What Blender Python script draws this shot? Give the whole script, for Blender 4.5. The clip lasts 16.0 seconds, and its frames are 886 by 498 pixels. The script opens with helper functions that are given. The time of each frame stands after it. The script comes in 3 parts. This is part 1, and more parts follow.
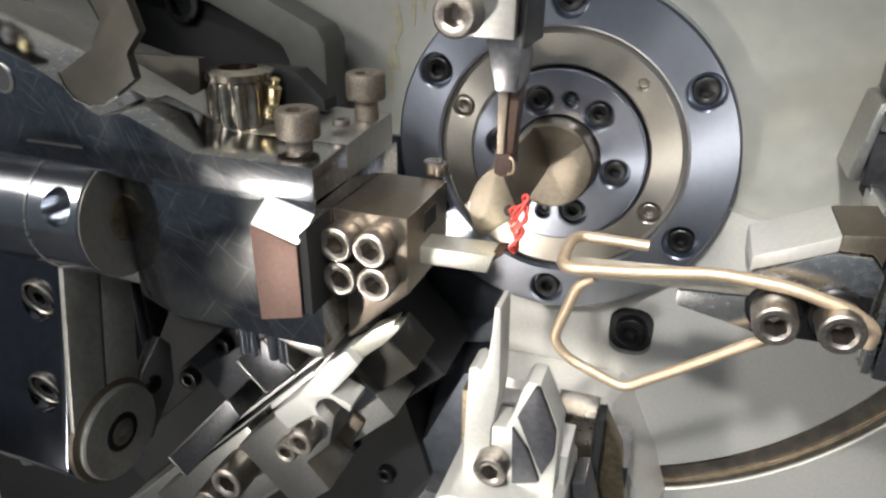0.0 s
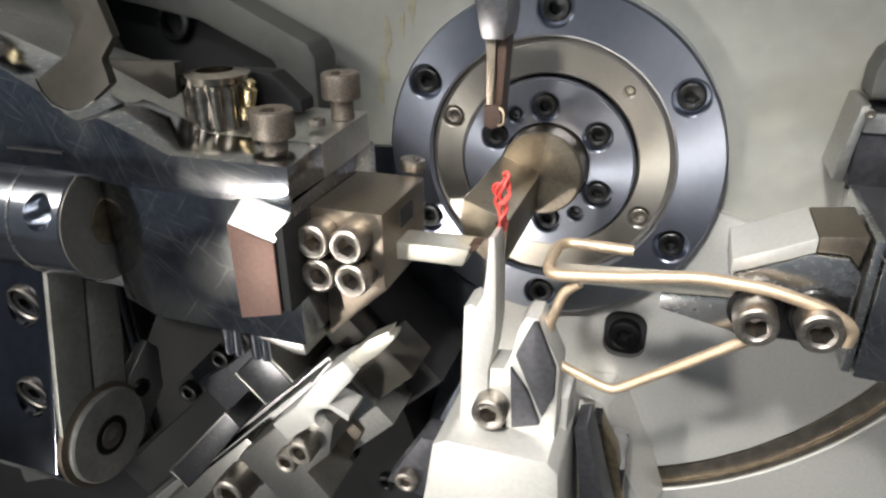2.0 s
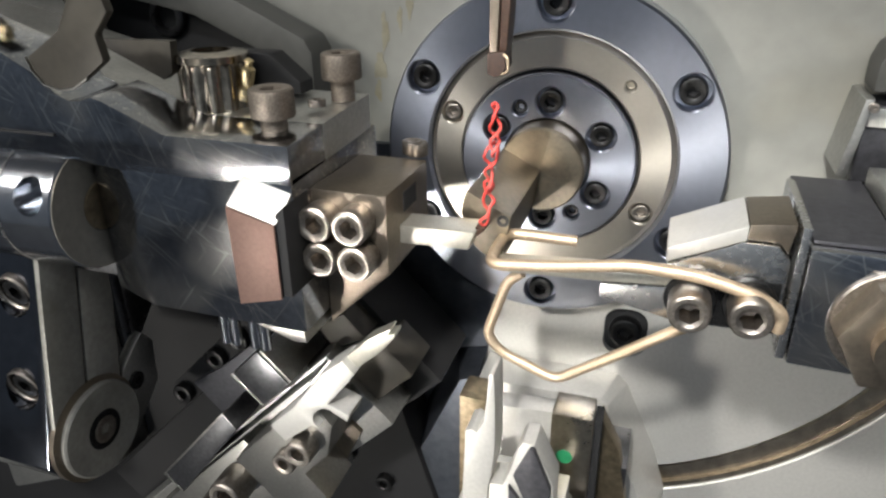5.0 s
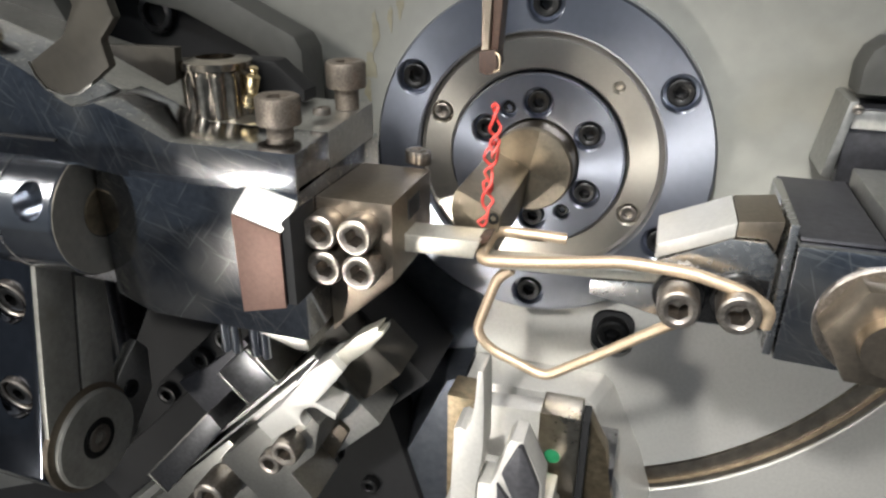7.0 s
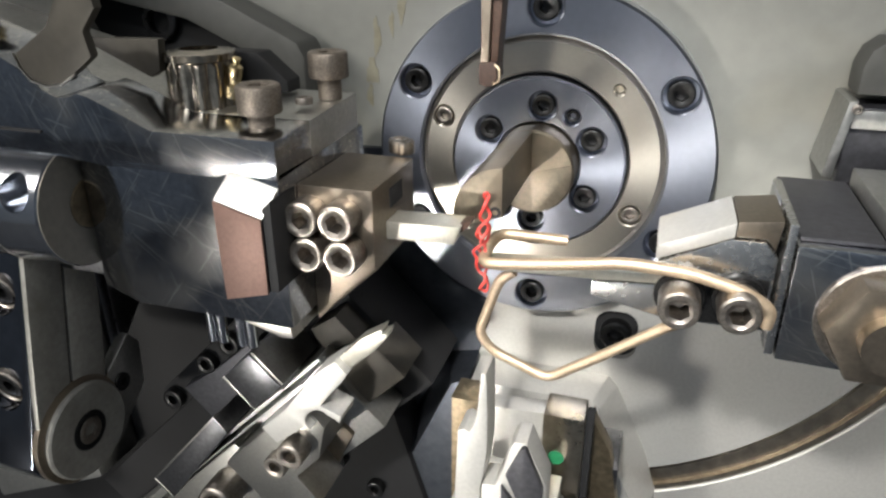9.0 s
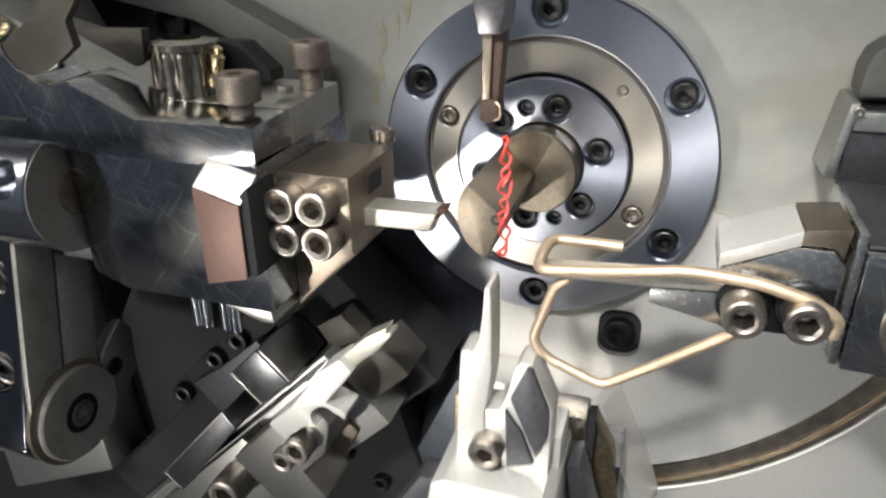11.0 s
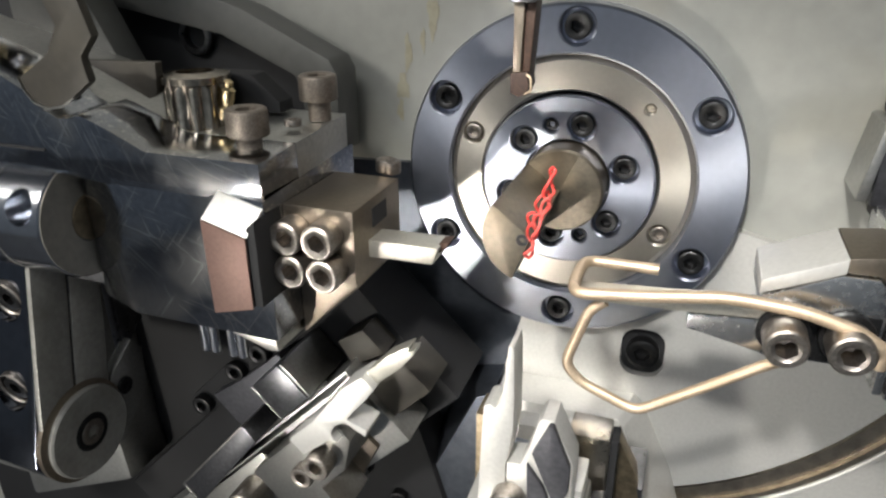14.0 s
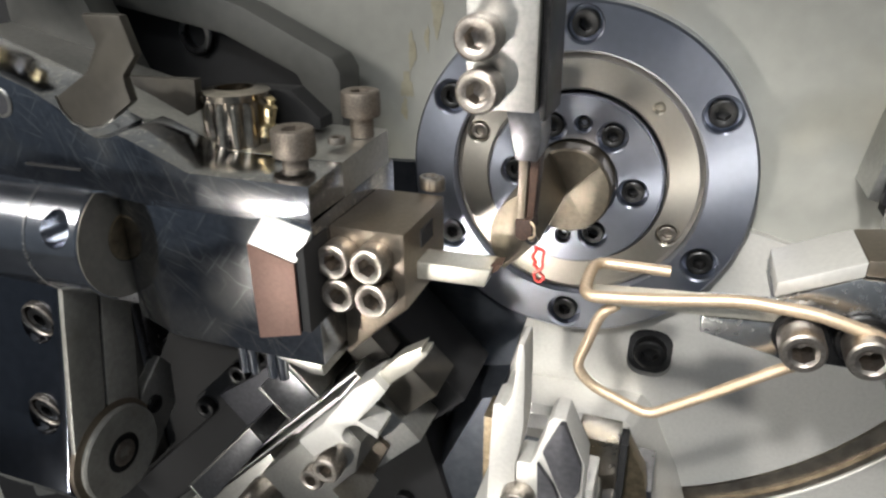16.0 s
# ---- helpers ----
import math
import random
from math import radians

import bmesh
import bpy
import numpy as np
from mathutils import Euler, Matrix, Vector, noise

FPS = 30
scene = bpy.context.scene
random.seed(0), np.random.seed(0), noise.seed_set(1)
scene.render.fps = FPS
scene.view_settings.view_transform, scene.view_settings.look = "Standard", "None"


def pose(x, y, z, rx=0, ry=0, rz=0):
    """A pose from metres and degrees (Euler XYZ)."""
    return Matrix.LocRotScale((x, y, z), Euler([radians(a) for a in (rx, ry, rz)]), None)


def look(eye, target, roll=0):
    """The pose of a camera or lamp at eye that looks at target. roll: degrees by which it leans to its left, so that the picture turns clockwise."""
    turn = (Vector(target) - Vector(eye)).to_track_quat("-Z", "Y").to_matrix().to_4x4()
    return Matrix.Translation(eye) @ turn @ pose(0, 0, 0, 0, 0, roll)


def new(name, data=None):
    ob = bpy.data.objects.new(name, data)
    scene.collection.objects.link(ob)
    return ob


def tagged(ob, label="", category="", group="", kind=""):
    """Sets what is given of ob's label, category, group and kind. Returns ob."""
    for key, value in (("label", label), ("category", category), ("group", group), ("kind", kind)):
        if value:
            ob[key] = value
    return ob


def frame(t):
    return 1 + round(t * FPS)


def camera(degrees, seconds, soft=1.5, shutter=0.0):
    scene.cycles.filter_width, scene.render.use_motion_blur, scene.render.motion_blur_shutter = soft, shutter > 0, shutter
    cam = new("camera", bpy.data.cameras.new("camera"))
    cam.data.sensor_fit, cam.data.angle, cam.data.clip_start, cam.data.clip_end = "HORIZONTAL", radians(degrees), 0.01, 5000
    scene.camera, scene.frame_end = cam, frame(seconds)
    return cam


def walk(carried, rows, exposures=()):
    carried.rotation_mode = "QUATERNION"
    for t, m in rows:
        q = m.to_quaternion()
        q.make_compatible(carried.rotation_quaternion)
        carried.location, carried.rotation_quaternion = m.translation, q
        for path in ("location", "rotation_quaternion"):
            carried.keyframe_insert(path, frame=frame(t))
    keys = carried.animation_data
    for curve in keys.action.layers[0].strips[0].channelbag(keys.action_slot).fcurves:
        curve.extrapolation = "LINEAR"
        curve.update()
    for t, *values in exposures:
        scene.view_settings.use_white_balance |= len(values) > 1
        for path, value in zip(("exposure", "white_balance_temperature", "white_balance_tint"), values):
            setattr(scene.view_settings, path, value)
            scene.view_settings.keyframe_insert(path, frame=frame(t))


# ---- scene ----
# ---------------------------------------------------------------- camera
cam = camera(65.04, 16.0, soft=2.4, shutter=0.4)
PATH = [
    (0, (0.0499, -0.2901, 0.0929), (-0.0698, 0.0506, -0.0791), 0.67),
    (0.5, (0.0508, -0.2906, 0.0941), (-0.0704, 0.0501, -0.0769), 0.38),
    (1, (0.0518, -0.2911, 0.0953), (-0.0705, 0.0495, -0.0750), -0.11),
    (1.5, (0.0527, -0.2915, 0.0962), (-0.0694, 0.0495, -0.0735), -0.65),
    (2, (0.0530, -0.2917, 0.0965), (-0.0664, 0.0501, -0.0735), -0.68),
    (2.5, (0.0528, -0.2916, 0.0962), (-0.0663, 0.0511, -0.0722), -0.71),
    (3, (0.0523, -0.2912, 0.0957), (-0.0684, 0.0520, -0.0706), -0.80),
    (3.5, (0.0515, -0.2906, 0.0951), (-0.0701, 0.0521, -0.0715), -0.50),
    (4, (0.0506, -0.2901, 0.0947), (-0.0662, 0.0537, -0.0732), -0.48),
    (4.5, (0.0497, -0.2897, 0.0944), (-0.0663, 0.0531, -0.0759), -0.69),
    (7, (0.0476, -0.2923, 0.0899), (-0.0595, 0.0559, -0.0753), 0.38),
    (7.5, (0.0476, -0.2926, 0.0897), (-0.0616, 0.0547, -0.0760), 0.32),
    (8, (0.0479, -0.2929, 0.0897), (-0.0610, 0.0544, -0.0763), -0.01),
    (8.5, (0.0485, -0.2932, 0.0899), (-0.0601, 0.0549, -0.0744), 0.05),
    (9, (0.0491, -0.2936, 0.0903), (-0.0611, 0.0546, -0.0729), -0.28),
    (11.5, (0.0524, -0.2949, 0.0946), (-0.0644, 0.0493, -0.0723), -0.54),
    (12, (0.0520, -0.2949, 0.0949), (-0.0665, 0.0491, -0.0711), -0.64),
    (12.5, (0.0514, -0.2948, 0.0954), (-0.0669, 0.0495, -0.0703), -0.74),
    (13, (0.0504, -0.2945, 0.0960), (-0.0667, 0.0507, -0.0688), -0.57),
    (13.5, (0.0490, -0.2938, 0.0966), (-0.0734, 0.0500, -0.0670), -0.50),
    (14, (0.0477, -0.2929, 0.0971), (-0.0762, 0.0509, -0.0656), -0.25),
    (14.5, (0.0464, -0.2918, 0.0974), (-0.0794, 0.0505, -0.0670), -0.38),
    (15, (0.0452, -0.2908, 0.0976), (-0.0785, 0.0520, -0.0672), -0.45),
    (15.5, (0.0439, -0.2901, 0.0979), (-0.0794, 0.0527, -0.0674), -0.36),
    (16, (0.0424, -0.2897, 0.0982), (-0.0794, 0.0534, -0.0674), -0.46),
]
walk(cam, [(t, look(eye, target, roll)) for t, eye, target, roll in PATH])

# ---------------------------------------------------------------- light
world = bpy.data.worlds.new("workshop")
scene.world = world
world.use_nodes = True
world.node_tree.nodes["Background"].inputs[0].default_value = (0.80, 0.90, 1.0, 1)
world.node_tree.nodes["Background"].inputs[1].default_value = 0.05


def lamp(name, eye, target, watts, width, height, colour):
    data = bpy.data.lights.new(name, "AREA")
    data.shape, data.size, data.size_y, data.energy, data.color = "RECTANGLE", width, height, watts, colour
    ob = new(name, data)
    ob.matrix_world = look(eye, target)
    return ob


def spot(name, eye, target, watts, degrees, radius, colour):
    data = bpy.data.lights.new(name, "SPOT")
    data.energy, data.spot_size, data.spot_blend, data.shadow_soft_size, data.color = watts, radians(degrees), 1.0, radius, colour
    ob = new(name, data)
    ob.matrix_world = look(eye, target)
    return ob


# the machine's work lamps, one over the tools and one at their side, and the shop's ceiling lamps
spot("tool_lamp", (0.0, -0.50, 0.38), (0.035, 0.0, -0.115), 26.0, 33, 0.02, (1.0, 0.975, 0.93))
spot("work_lamp", (-0.40, -0.95, -0.36), (-0.05, 0.0, -0.03), 18.5, 52, 0.04, (1.0, 0.96, 0.89))
lamp("shop_lamp", (-0.85, -0.95, 0.72), (-0.05, 0, 0.02), 13.5, 0.8, 0.3, (1.0, 0.96, 0.90))
lamp("ceiling_lamp", (0.0, -1.55, 1.60), (0.0, -2.3, 0.0), 48.0, 1.2, 0.3, (0.95, 0.97, 0.97))
scene.view_settings.exposure = 0.0

# ---------------------------------------------------------------- materials
MM = 0.001


def material(name, colour, rough, metal=0.0, grain=0.15, bump=0.15, scale=400.0, stain=None, stain_amount=0.3, stretch=(1, 1, 1), coat=0.0, scratches=0.0, vary=0.11, smudge=0.0):
    """Base colour varied at two scales, roughness varied, fine relief."""
    mat = bpy.data.materials.new(name)
    mat.use_nodes = True
    tree = mat.node_tree
    nodes, links = tree.nodes, tree.links
    shader = nodes["Principled BSDF"]
    where = nodes.new("ShaderNodeTexCoord")
    mapping = nodes.new("ShaderNodeMapping")
    mapping.inputs["Scale"].default_value = stretch
    links.new(where.outputs["Object"], mapping.inputs[0])
    fine = nodes.new("ShaderNodeTexNoise")
    fine.inputs["Scale"].default_value, fine.inputs["Detail"].default_value = scale, 6
    links.new(mapping.outputs[0], fine.inputs["Vector"])
    broad = nodes.new("ShaderNodeTexNoise")
    broad.inputs["Scale"].default_value, broad.inputs["Detail"].default_value = scale / 12, 4
    links.new(where.outputs["Object"], broad.inputs["Vector"])
    ramp = nodes.new("ShaderNodeValToRGB")
    low = [c * (1 - grain) for c in colour]
    high = [min(1, c * (1 + grain)) for c in colour]
    ramp.color_ramp.elements[0].position, ramp.color_ramp.elements[0].color = 0.3, (*low, 1)
    ramp.color_ramp.elements[1].position, ramp.color_ramp.elements[1].color = 0.7, (*high, 1)
    links.new(fine.outputs[0], ramp.inputs[0])
    mask = nodes.new("ShaderNodeMapRange")
    mask.inputs["From Min"].default_value, mask.inputs["From Max"].default_value = (0.44, 0.62) if smudge else (0.5, 0.72)
    mask.inputs["To Max"].default_value = stain_amount
    links.new(broad.outputs[0], mask.inputs[0])
    mix = nodes.new("ShaderNodeMix")
    mix.data_type = "RGBA"
    links.new(mask.outputs[0], mix.inputs["Factor"])
    links.new(ramp.outputs[0], mix.inputs["A"])
    mix.inputs["B"].default_value = (*(stain or [c * 0.6 for c in colour]), 1)
    result = mix.outputs["Result"]
    if scratches:
        for turn_deg, seed in ((38, 0.0), (-52, 0.7), (14, 0.3), (70, 0.5)):
            lay = nodes.new("ShaderNodeMapping")
            lay.inputs["Location"].default_value = (seed, seed, seed)
            lay.inputs["Rotation"].default_value = (0, radians(turn_deg), 0)
            lay.vector_type = "TEXTURE"
            lay.inputs["Scale"].default_value = (1 / 26, 1 / 200, 1 / 620)
            links.new(where.outputs["Object"], lay.inputs[0])
            lines = nodes.new("ShaderNodeTexNoise")
            lines.inputs["Scale"].default_value, lines.inputs["Detail"].default_value = 1.6, 2
            links.new(lay.outputs[0], lines.inputs["Vector"])
            pick = nodes.new("ShaderNodeMapRange")
            pick.inputs["From Min"].default_value, pick.inputs["From Max"].default_value = 0.655, 0.70
            pick.inputs["To Max"].default_value = scratches
            links.new(lines.outputs[0], pick.inputs[0])
            over = nodes.new("ShaderNodeMix")
            over.data_type = "RGBA"
            links.new(pick.outputs[0], over.inputs["Factor"])
            links.new(result, over.inputs["A"])
            over.inputs["B"].default_value = (0.75, 0.74, 0.71, 1)
            result = over.outputs["Result"]
    links.new(result, shader.inputs["Base Color"])
    shader.inputs["Metallic"].default_value = metal
    shader.inputs["Coat Weight"].default_value = coat
    gloss = nodes.new("ShaderNodeMapRange")
    gloss.inputs["To Min"].default_value, gloss.inputs["To Max"].default_value = max(0.03, rough - vary), min(1, rough + vary)
    total = nodes.new("ShaderNodeMath")
    total.operation = "ADD"
    half = nodes.new("ShaderNodeMath")
    half.operation, half.inputs[1].default_value = "MULTIPLY", 0.5
    links.new(fine.outputs[0], total.inputs[0])
    links.new(broad.outputs[0], total.inputs[1])
    links.new(total.outputs[0], half.inputs[0])
    links.new(half.outputs[0], gloss.inputs[0])
    dull = nodes.new("ShaderNodeMath")
    dull.operation, dull.inputs[1].default_value = "MULTIPLY_ADD", smudge
    links.new(mask.outputs[0], dull.inputs[0])
    links.new(gloss.outputs[0], dull.inputs[2])
    links.new(dull.outputs[0], shader.inputs["Roughness"])
    relief = nodes.new("ShaderNodeBump")
    relief.inputs["Strength"].default_value, relief.inputs["Distance"].default_value = bump, 0.0002
    links.new(fine.outputs[0], relief.inputs["Height"])
    links.new(relief.outputs[0], shader.inputs["Normal"])
    return mat


def turned(mat, amount):
    """Fine rings round the y axis, as a lathe leaves them."""
    shader = mat.node_tree.nodes["Principled BSDF"]
    shader.inputs["Anisotropic"].default_value = amount
    tangent = mat.node_tree.nodes.new("ShaderNodeTangent")
    tangent.direction_type, tangent.axis = "RADIAL", "Y"
    mat.node_tree.links.new(tangent.outputs[0], shader.inputs["Tangent"])
    return mat


steel = material("ground_steel", (0.62, 0.62, 0.61), 0.26, 1.0, 0.10, 0.10, 500)
polished = material("polished_steel", (0.48, 0.50, 0.54), 0.19, 1.0, 0.06, 0.01, 200, (0.42, 0.42, 0.44), 0.3, vary=0.04)
turned_steel = turned(material("turned_steel", (0.42, 0.445, 0.52), 0.34, 1.0, 0.04, 0.0, 300, (0.38, 0.39, 0.42), 0.3, vary=0.04), 0.85)
turned_straw = turned(material("turned_straw_steel", (0.60, 0.56, 0.49), 0.35, 1.0, 0.03, 0.0, 500, (0.38, 0.35, 0.30), 0.25, vary=0.03), 0.8)
arm_steel = material("blued_arm_steel", (0.13, 0.14, 0.165), 0.17, 1.0, 0.1, 0.02, 200, (0.09, 0.09, 0.09), 0.4, vary=0.03)
# dark copy of the plate steel; shade and dark reflection are in its colour
shaded_steel = material("shaded_plate_steel", (0.10, 0.11, 0.13), 0.38, 0.9, 0.15, 0.10, 200)
bright_steel = material("milled_bright_steel", (0.35, 0.345, 0.325), 0.36, 1.0, 0.10, 0.15, 700)
dark_steel = material("hardened_dark_steel", (0.20, 0.20, 0.21), 0.30, 1.0, 0.2, 0.12, 500)
scratched = material("scratched_block_steel", (0.31, 0.325, 0.36), 0.12, 1.0, 0.14, 0.012, 420, (0.40, 0.39, 0.37), 0.7, scratches=0.6, vary=0.04, smudge=0.14)
grey_steel = material("dull_grey_steel", (0.46, 0.46, 0.44), 0.42, 1.0, 0.12, 0.15, 500)
bronze_steel = material("tan_tool_steel", (0.27, 0.23, 0.185), 0.40, 1.0, 0.12, 0.15, 600, (0.30, 0.25, 0.19), 0.5)
quill_steel = material("worn_quill_steel", (0.24, 0.21, 0.165), 0.42, 1.0, 0.16, 0.12, 500, (0.33, 0.27, 0.20), 0.6)
carbide = material("pale_carbide", (0.60, 0.58, 0.51), 0.40, 0.85, 0.08, 0.12, 800)
dark_tip = material("dark_brown_tip", (0.035, 0.018, 0.012), 0.7, 0.0, 0.4, 0.3, 900)
rusty = material("rust_stained_tip", (0.05, 0.027, 0.018), 0.5, 0.3, 0.4, 0.3, 900)
pink_face = material("brown_pink_ground_face", (0.17, 0.105, 0.088), 0.48, 0.55, 0.10, 0.15, 900, (0.24, 0.14, 0.115), 0.5)
screw_steel = material("worn_cap_screw_steel", (0.33, 0.30, 0.27), 0.38, 1.0, 0.25, 0.2, 900, (0.25, 0.22, 0.19), 0.6)
oxide = material("black_oxide", (0.035, 0.035, 0.036), 0.38, 0.9, 0.3, 0.2, 900)
lever_steel = material("dull_brown_grey_sheet", (0.05, 0.045, 0.037), 0.5, 0.3, 0.15, 0.15, 300, (0.09, 0.08, 0.06), 0.5)
oil = material("dried_yellow_oil", (0.30, 0.28, 0.21), 0.35, 0.0, 0.12, 0.05, 300, (0.25, 0.19, 0.085), 0.7)
nut_steel = material("oily_fluted_steel", (0.36, 0.32, 0.26), 0.22, 1.0, 0.25, 0.1, 500, (0.10, 0.08, 0.06), 0.8)
roller_steel = material("dull_roller_steel", (0.36, 0.35, 0.32), 0.45, 0.5, 0.12, 0.12, 400, (0.16, 0.15, 0.125), 0.5)
guide_steel = material("oil_tinted_guide_steel", (0.40, 0.36, 0.29), 0.30, 1.0, 0.15, 0.1, 300, (0.26, 0.21, 0.13), 0.7)
sleeve_steel = material("oily_grey_end_face", (0.17, 0.16, 0.138), 0.42, 0.4, 0.12, 0.1, 300, (0.14, 0.125, 0.10), 0.5)
# near-black for dark parts, and for shade under the slides and in gaps
black = material("black_parts_and_shade", (0.008, 0.008, 0.009), 0.75, 0.0, 0.3, 0.2, 300)
brass_wire = material("bronze_coloured_wire", (0.58, 0.46, 0.33), 0.50, 0.8, 0.12, 0.1, 900, (0.52, 0.40, 0.27), 0.5)
brass = material("brass", (0.72, 0.58, 0.34), 0.25, 1.0, 0.15, 0.1, 700)
red_wire = material("red_enamelled_wire", (0.60, 0.055, 0.045), 0.38, 0.0, 0.2, 0.05, 900, (0.70, 0.22, 0.18), 0.5, coat=0.25)
paint = material("light_grey_machine_paint", (0.29, 0.29, 0.265), 0.42, 0.0, 0.06, 0.08, 120, (0.30, 0.26, 0.17), 0.55)
green = material("green_marker", (0.02, 0.22, 0.09), 0.5)
oily = material("oil_browned_steel", (0.26, 0.21, 0.14), 0.40, 0.9, 0.3, 0.2, 300, (0.14, 0.10, 0.06), 0.7)
groove = material("dirty_groove_steel", (0.42, 0.37, 0.30), 0.36, 1.0, 0.2, 0.2, 200, (0.12, 0.085, 0.05), 0.6)
cast = material("grey_painted_casting", (0.07, 0.07, 0.065), 0.50, 0.0, 0.12, 0.2, 200, (0.12, 0.12, 0.11), 0.5)
knurled = material("dull_knurled_steel", (0.22, 0.19, 0.16), 0.48, 0.85, 0.3, 0.4, 1400, (0.16, 0.13, 0.10), 0.6)
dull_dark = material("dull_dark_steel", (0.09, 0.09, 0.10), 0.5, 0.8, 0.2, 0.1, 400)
floor_paint = material("dark_concrete", (0.06, 0.065, 0.075), 0.6, 0.0, 0.2, 0.1, 8)
plate_steel = material("ground_plate_steel", (0.58, 0.57, 0.54), 0.48, 0.6, 0.06, 0.12, 600, (0.62, 0.61, 0.58), 0.4)
shop_paint = material("dim_shop_wall", (0.27, 0.30, 0.34), 0.7, 0.0, 0.1, 0.1, 6)

# ---------------------------------------------------------------- building


def finish(bm, name, mat, sharp=32):
    bmesh.ops.recalc_face_normals(bm, faces=bm.faces)
    for f in bm.faces:
        f.smooth = True
    for e in bm.edges:
        e.smooth = not (len(e.link_faces) == 2 and e.calc_face_angle(0) > radians(sharp))
    me = bpy.data.meshes.new(name)
    bm.to_mesh(me)
    bm.free()
    me.materials.append(mat)
    return me


def part(name, bm, mat, parent, label="", m=None):
    """One mesh object under a thing or a part."""
    ob = new(name, finish(bm, name, mat))
    ob.parent = parent
    if m is not None:
        ob.matrix_basis = m
    return tagged(ob, label)


def thing(name, label, category, group="", kind="", at=(0, 0, 0)):
    ob = new(name)
    ob.empty_display_size = 0.01
    ob.location = at
    return tagged(ob, label, category, group, kind)


def join(*bms):
    whole = bmesh.new()
    for bm in bms:
        me = bpy.data.meshes.new("piece")
        bm.to_mesh(me)
        bm.free()
        whole.from_mesh(me)
        bpy.data.meshes.remove(me)
    return whole


def moved(bm, m):
    bmesh.ops.transform(bm, matrix=m, verts=bm.verts)
    return bm


def mpose(x, y, z, rx=0, ry=0, rz=0):
    return pose(x * MM, y * MM, z * MM, rx, ry, rz)


def prism(points, y0, y1, bevel=0.6, plane="xz"):
    """A profile of (x, z) points in mm, extruded from y0 to y1, its edges bevelled. Plane "xy" extrudes along z, "yz" along x."""
    bm = bmesh.new()
    put = {"xz": lambda a, b, c: (a, c, b), "xy": lambda a, b, c: (a, b, c), "yz": lambda a, b, c: (c, a, b)}[plane]
    rings = [[bm.verts.new([v * MM for v in put(a, b, c)]) for a, b in points] for c in (y0, y1)]
    bm.faces.new(rings[0])
    bm.faces.new(rings[1][::-1])
    n = len(points)
    for i in range(n):
        bm.faces.new((rings[0][i], rings[1][i], rings[1][(i + 1) % n], rings[0][(i + 1) % n]))
    bmesh.ops.recalc_face_normals(bm, faces=bm.faces)
    if bevel:
        edges = [e for e in bm.edges if e.calc_face_angle(0) > radians(25)]
        bmesh.ops.bevel(bm, geom=edges, offset=bevel * MM, segments=2, affect="EDGES", profile=0.6, clamp_overlap=True)
    return bm


def box(x0, x1, y0, y1, z0, z1, bevel=0.6):
    return prism([(x0, z0), (x1, z0), (x1, z1), (x0, z1)], y0, y1, bevel)


def lathe(profile, seg=64, closed=False, arc=(0, 360), cap=False):
    """Turned round z: profile of (r, z) in mm. r may be a function of the angle."""
    bm = bmesh.new()
    full = arc[1] - arc[0] >= 360
    n = seg if full else seg + 1
    angles = [radians(arc[0] + (arc[1] - arc[0]) * i / seg) for i in range(n)]
    rings = []
    for r, z in profile:
        if not callable(r) and r == 0 and full:
            rings.append([bm.verts.new((0, 0, z * MM))] * n)
            continue
        rings.append([bm.verts.new(((r(a) if callable(r) else r) * MM * math.cos(a), (r(a) if callable(r) else r) * MM * math.sin(a), z * MM)) for a in angles])
    pairs = list(zip(rings, rings[1:])) + ([(rings[-1], rings[0])] if closed else [])
    for low, high in pairs:
        for i in range(n if full else n - 1):
            j = (i + 1) % n
            corners = []
            for v in (low[i], low[j], high[j], high[i]):
                if v not in corners:
                    corners.append(v)
            if len(corners) > 2:
                bm.faces.new(corners)
    if cap and not full:
        bm.faces.new([ring[0] for ring in rings])
        bm.faces.new([ring[-1] for ring in rings][::-1])
    return bm


def rod(r, length, chamfer=0.5, seg=40, hole=0, depth=0):
    """A turned cylinder from z = 0 to its length, chamfered, with a blind hole in its top if asked."""
    top = [(r - chamfer, length)]
    top += [(hole, length), (hole, length - depth), (0, length - depth)] if hole else [(0, length)]
    return lathe([(0, 0), (r - chamfer, 0), (r, chamfer), (r, length - chamfer)] + top, seg)


TO_FRONT = pose(0, 0, 0, 90)          # local z to -y
TO_RIGHT = pose(0, 0, 0, 0, 90)       # local z to +x


def tube(points, r, seg=10):
    """A round wire in mm along points."""
    bm = bmesh.new()
    pts = [Vector(p) * MM for p in points]
    side, rings = None, []
    for i, p in enumerate(pts):
        ahead = (pts[min(i + 1, len(pts) - 1)] - pts[max(i - 1, 0)]).normalized()
        if side is None:
            side = ahead.orthogonal().normalized()
        side = (side - ahead * side.dot(ahead)).normalized()
        up = ahead.cross(side)
        rings.append([bm.verts.new(p + (side * math.cos(2 * math.pi * k / seg) + up * math.sin(2 * math.pi * k / seg)) * r * MM) for k in range(seg)])
    for a, b in zip(rings, rings[1:]):
        for k in range(seg):
            bm.faces.new((a[k], a[(k + 1) % seg], b[(k + 1) % seg], b[k]))
    bm.faces.new(rings[0][::-1])
    bm.faces.new(rings[-1])
    return bm


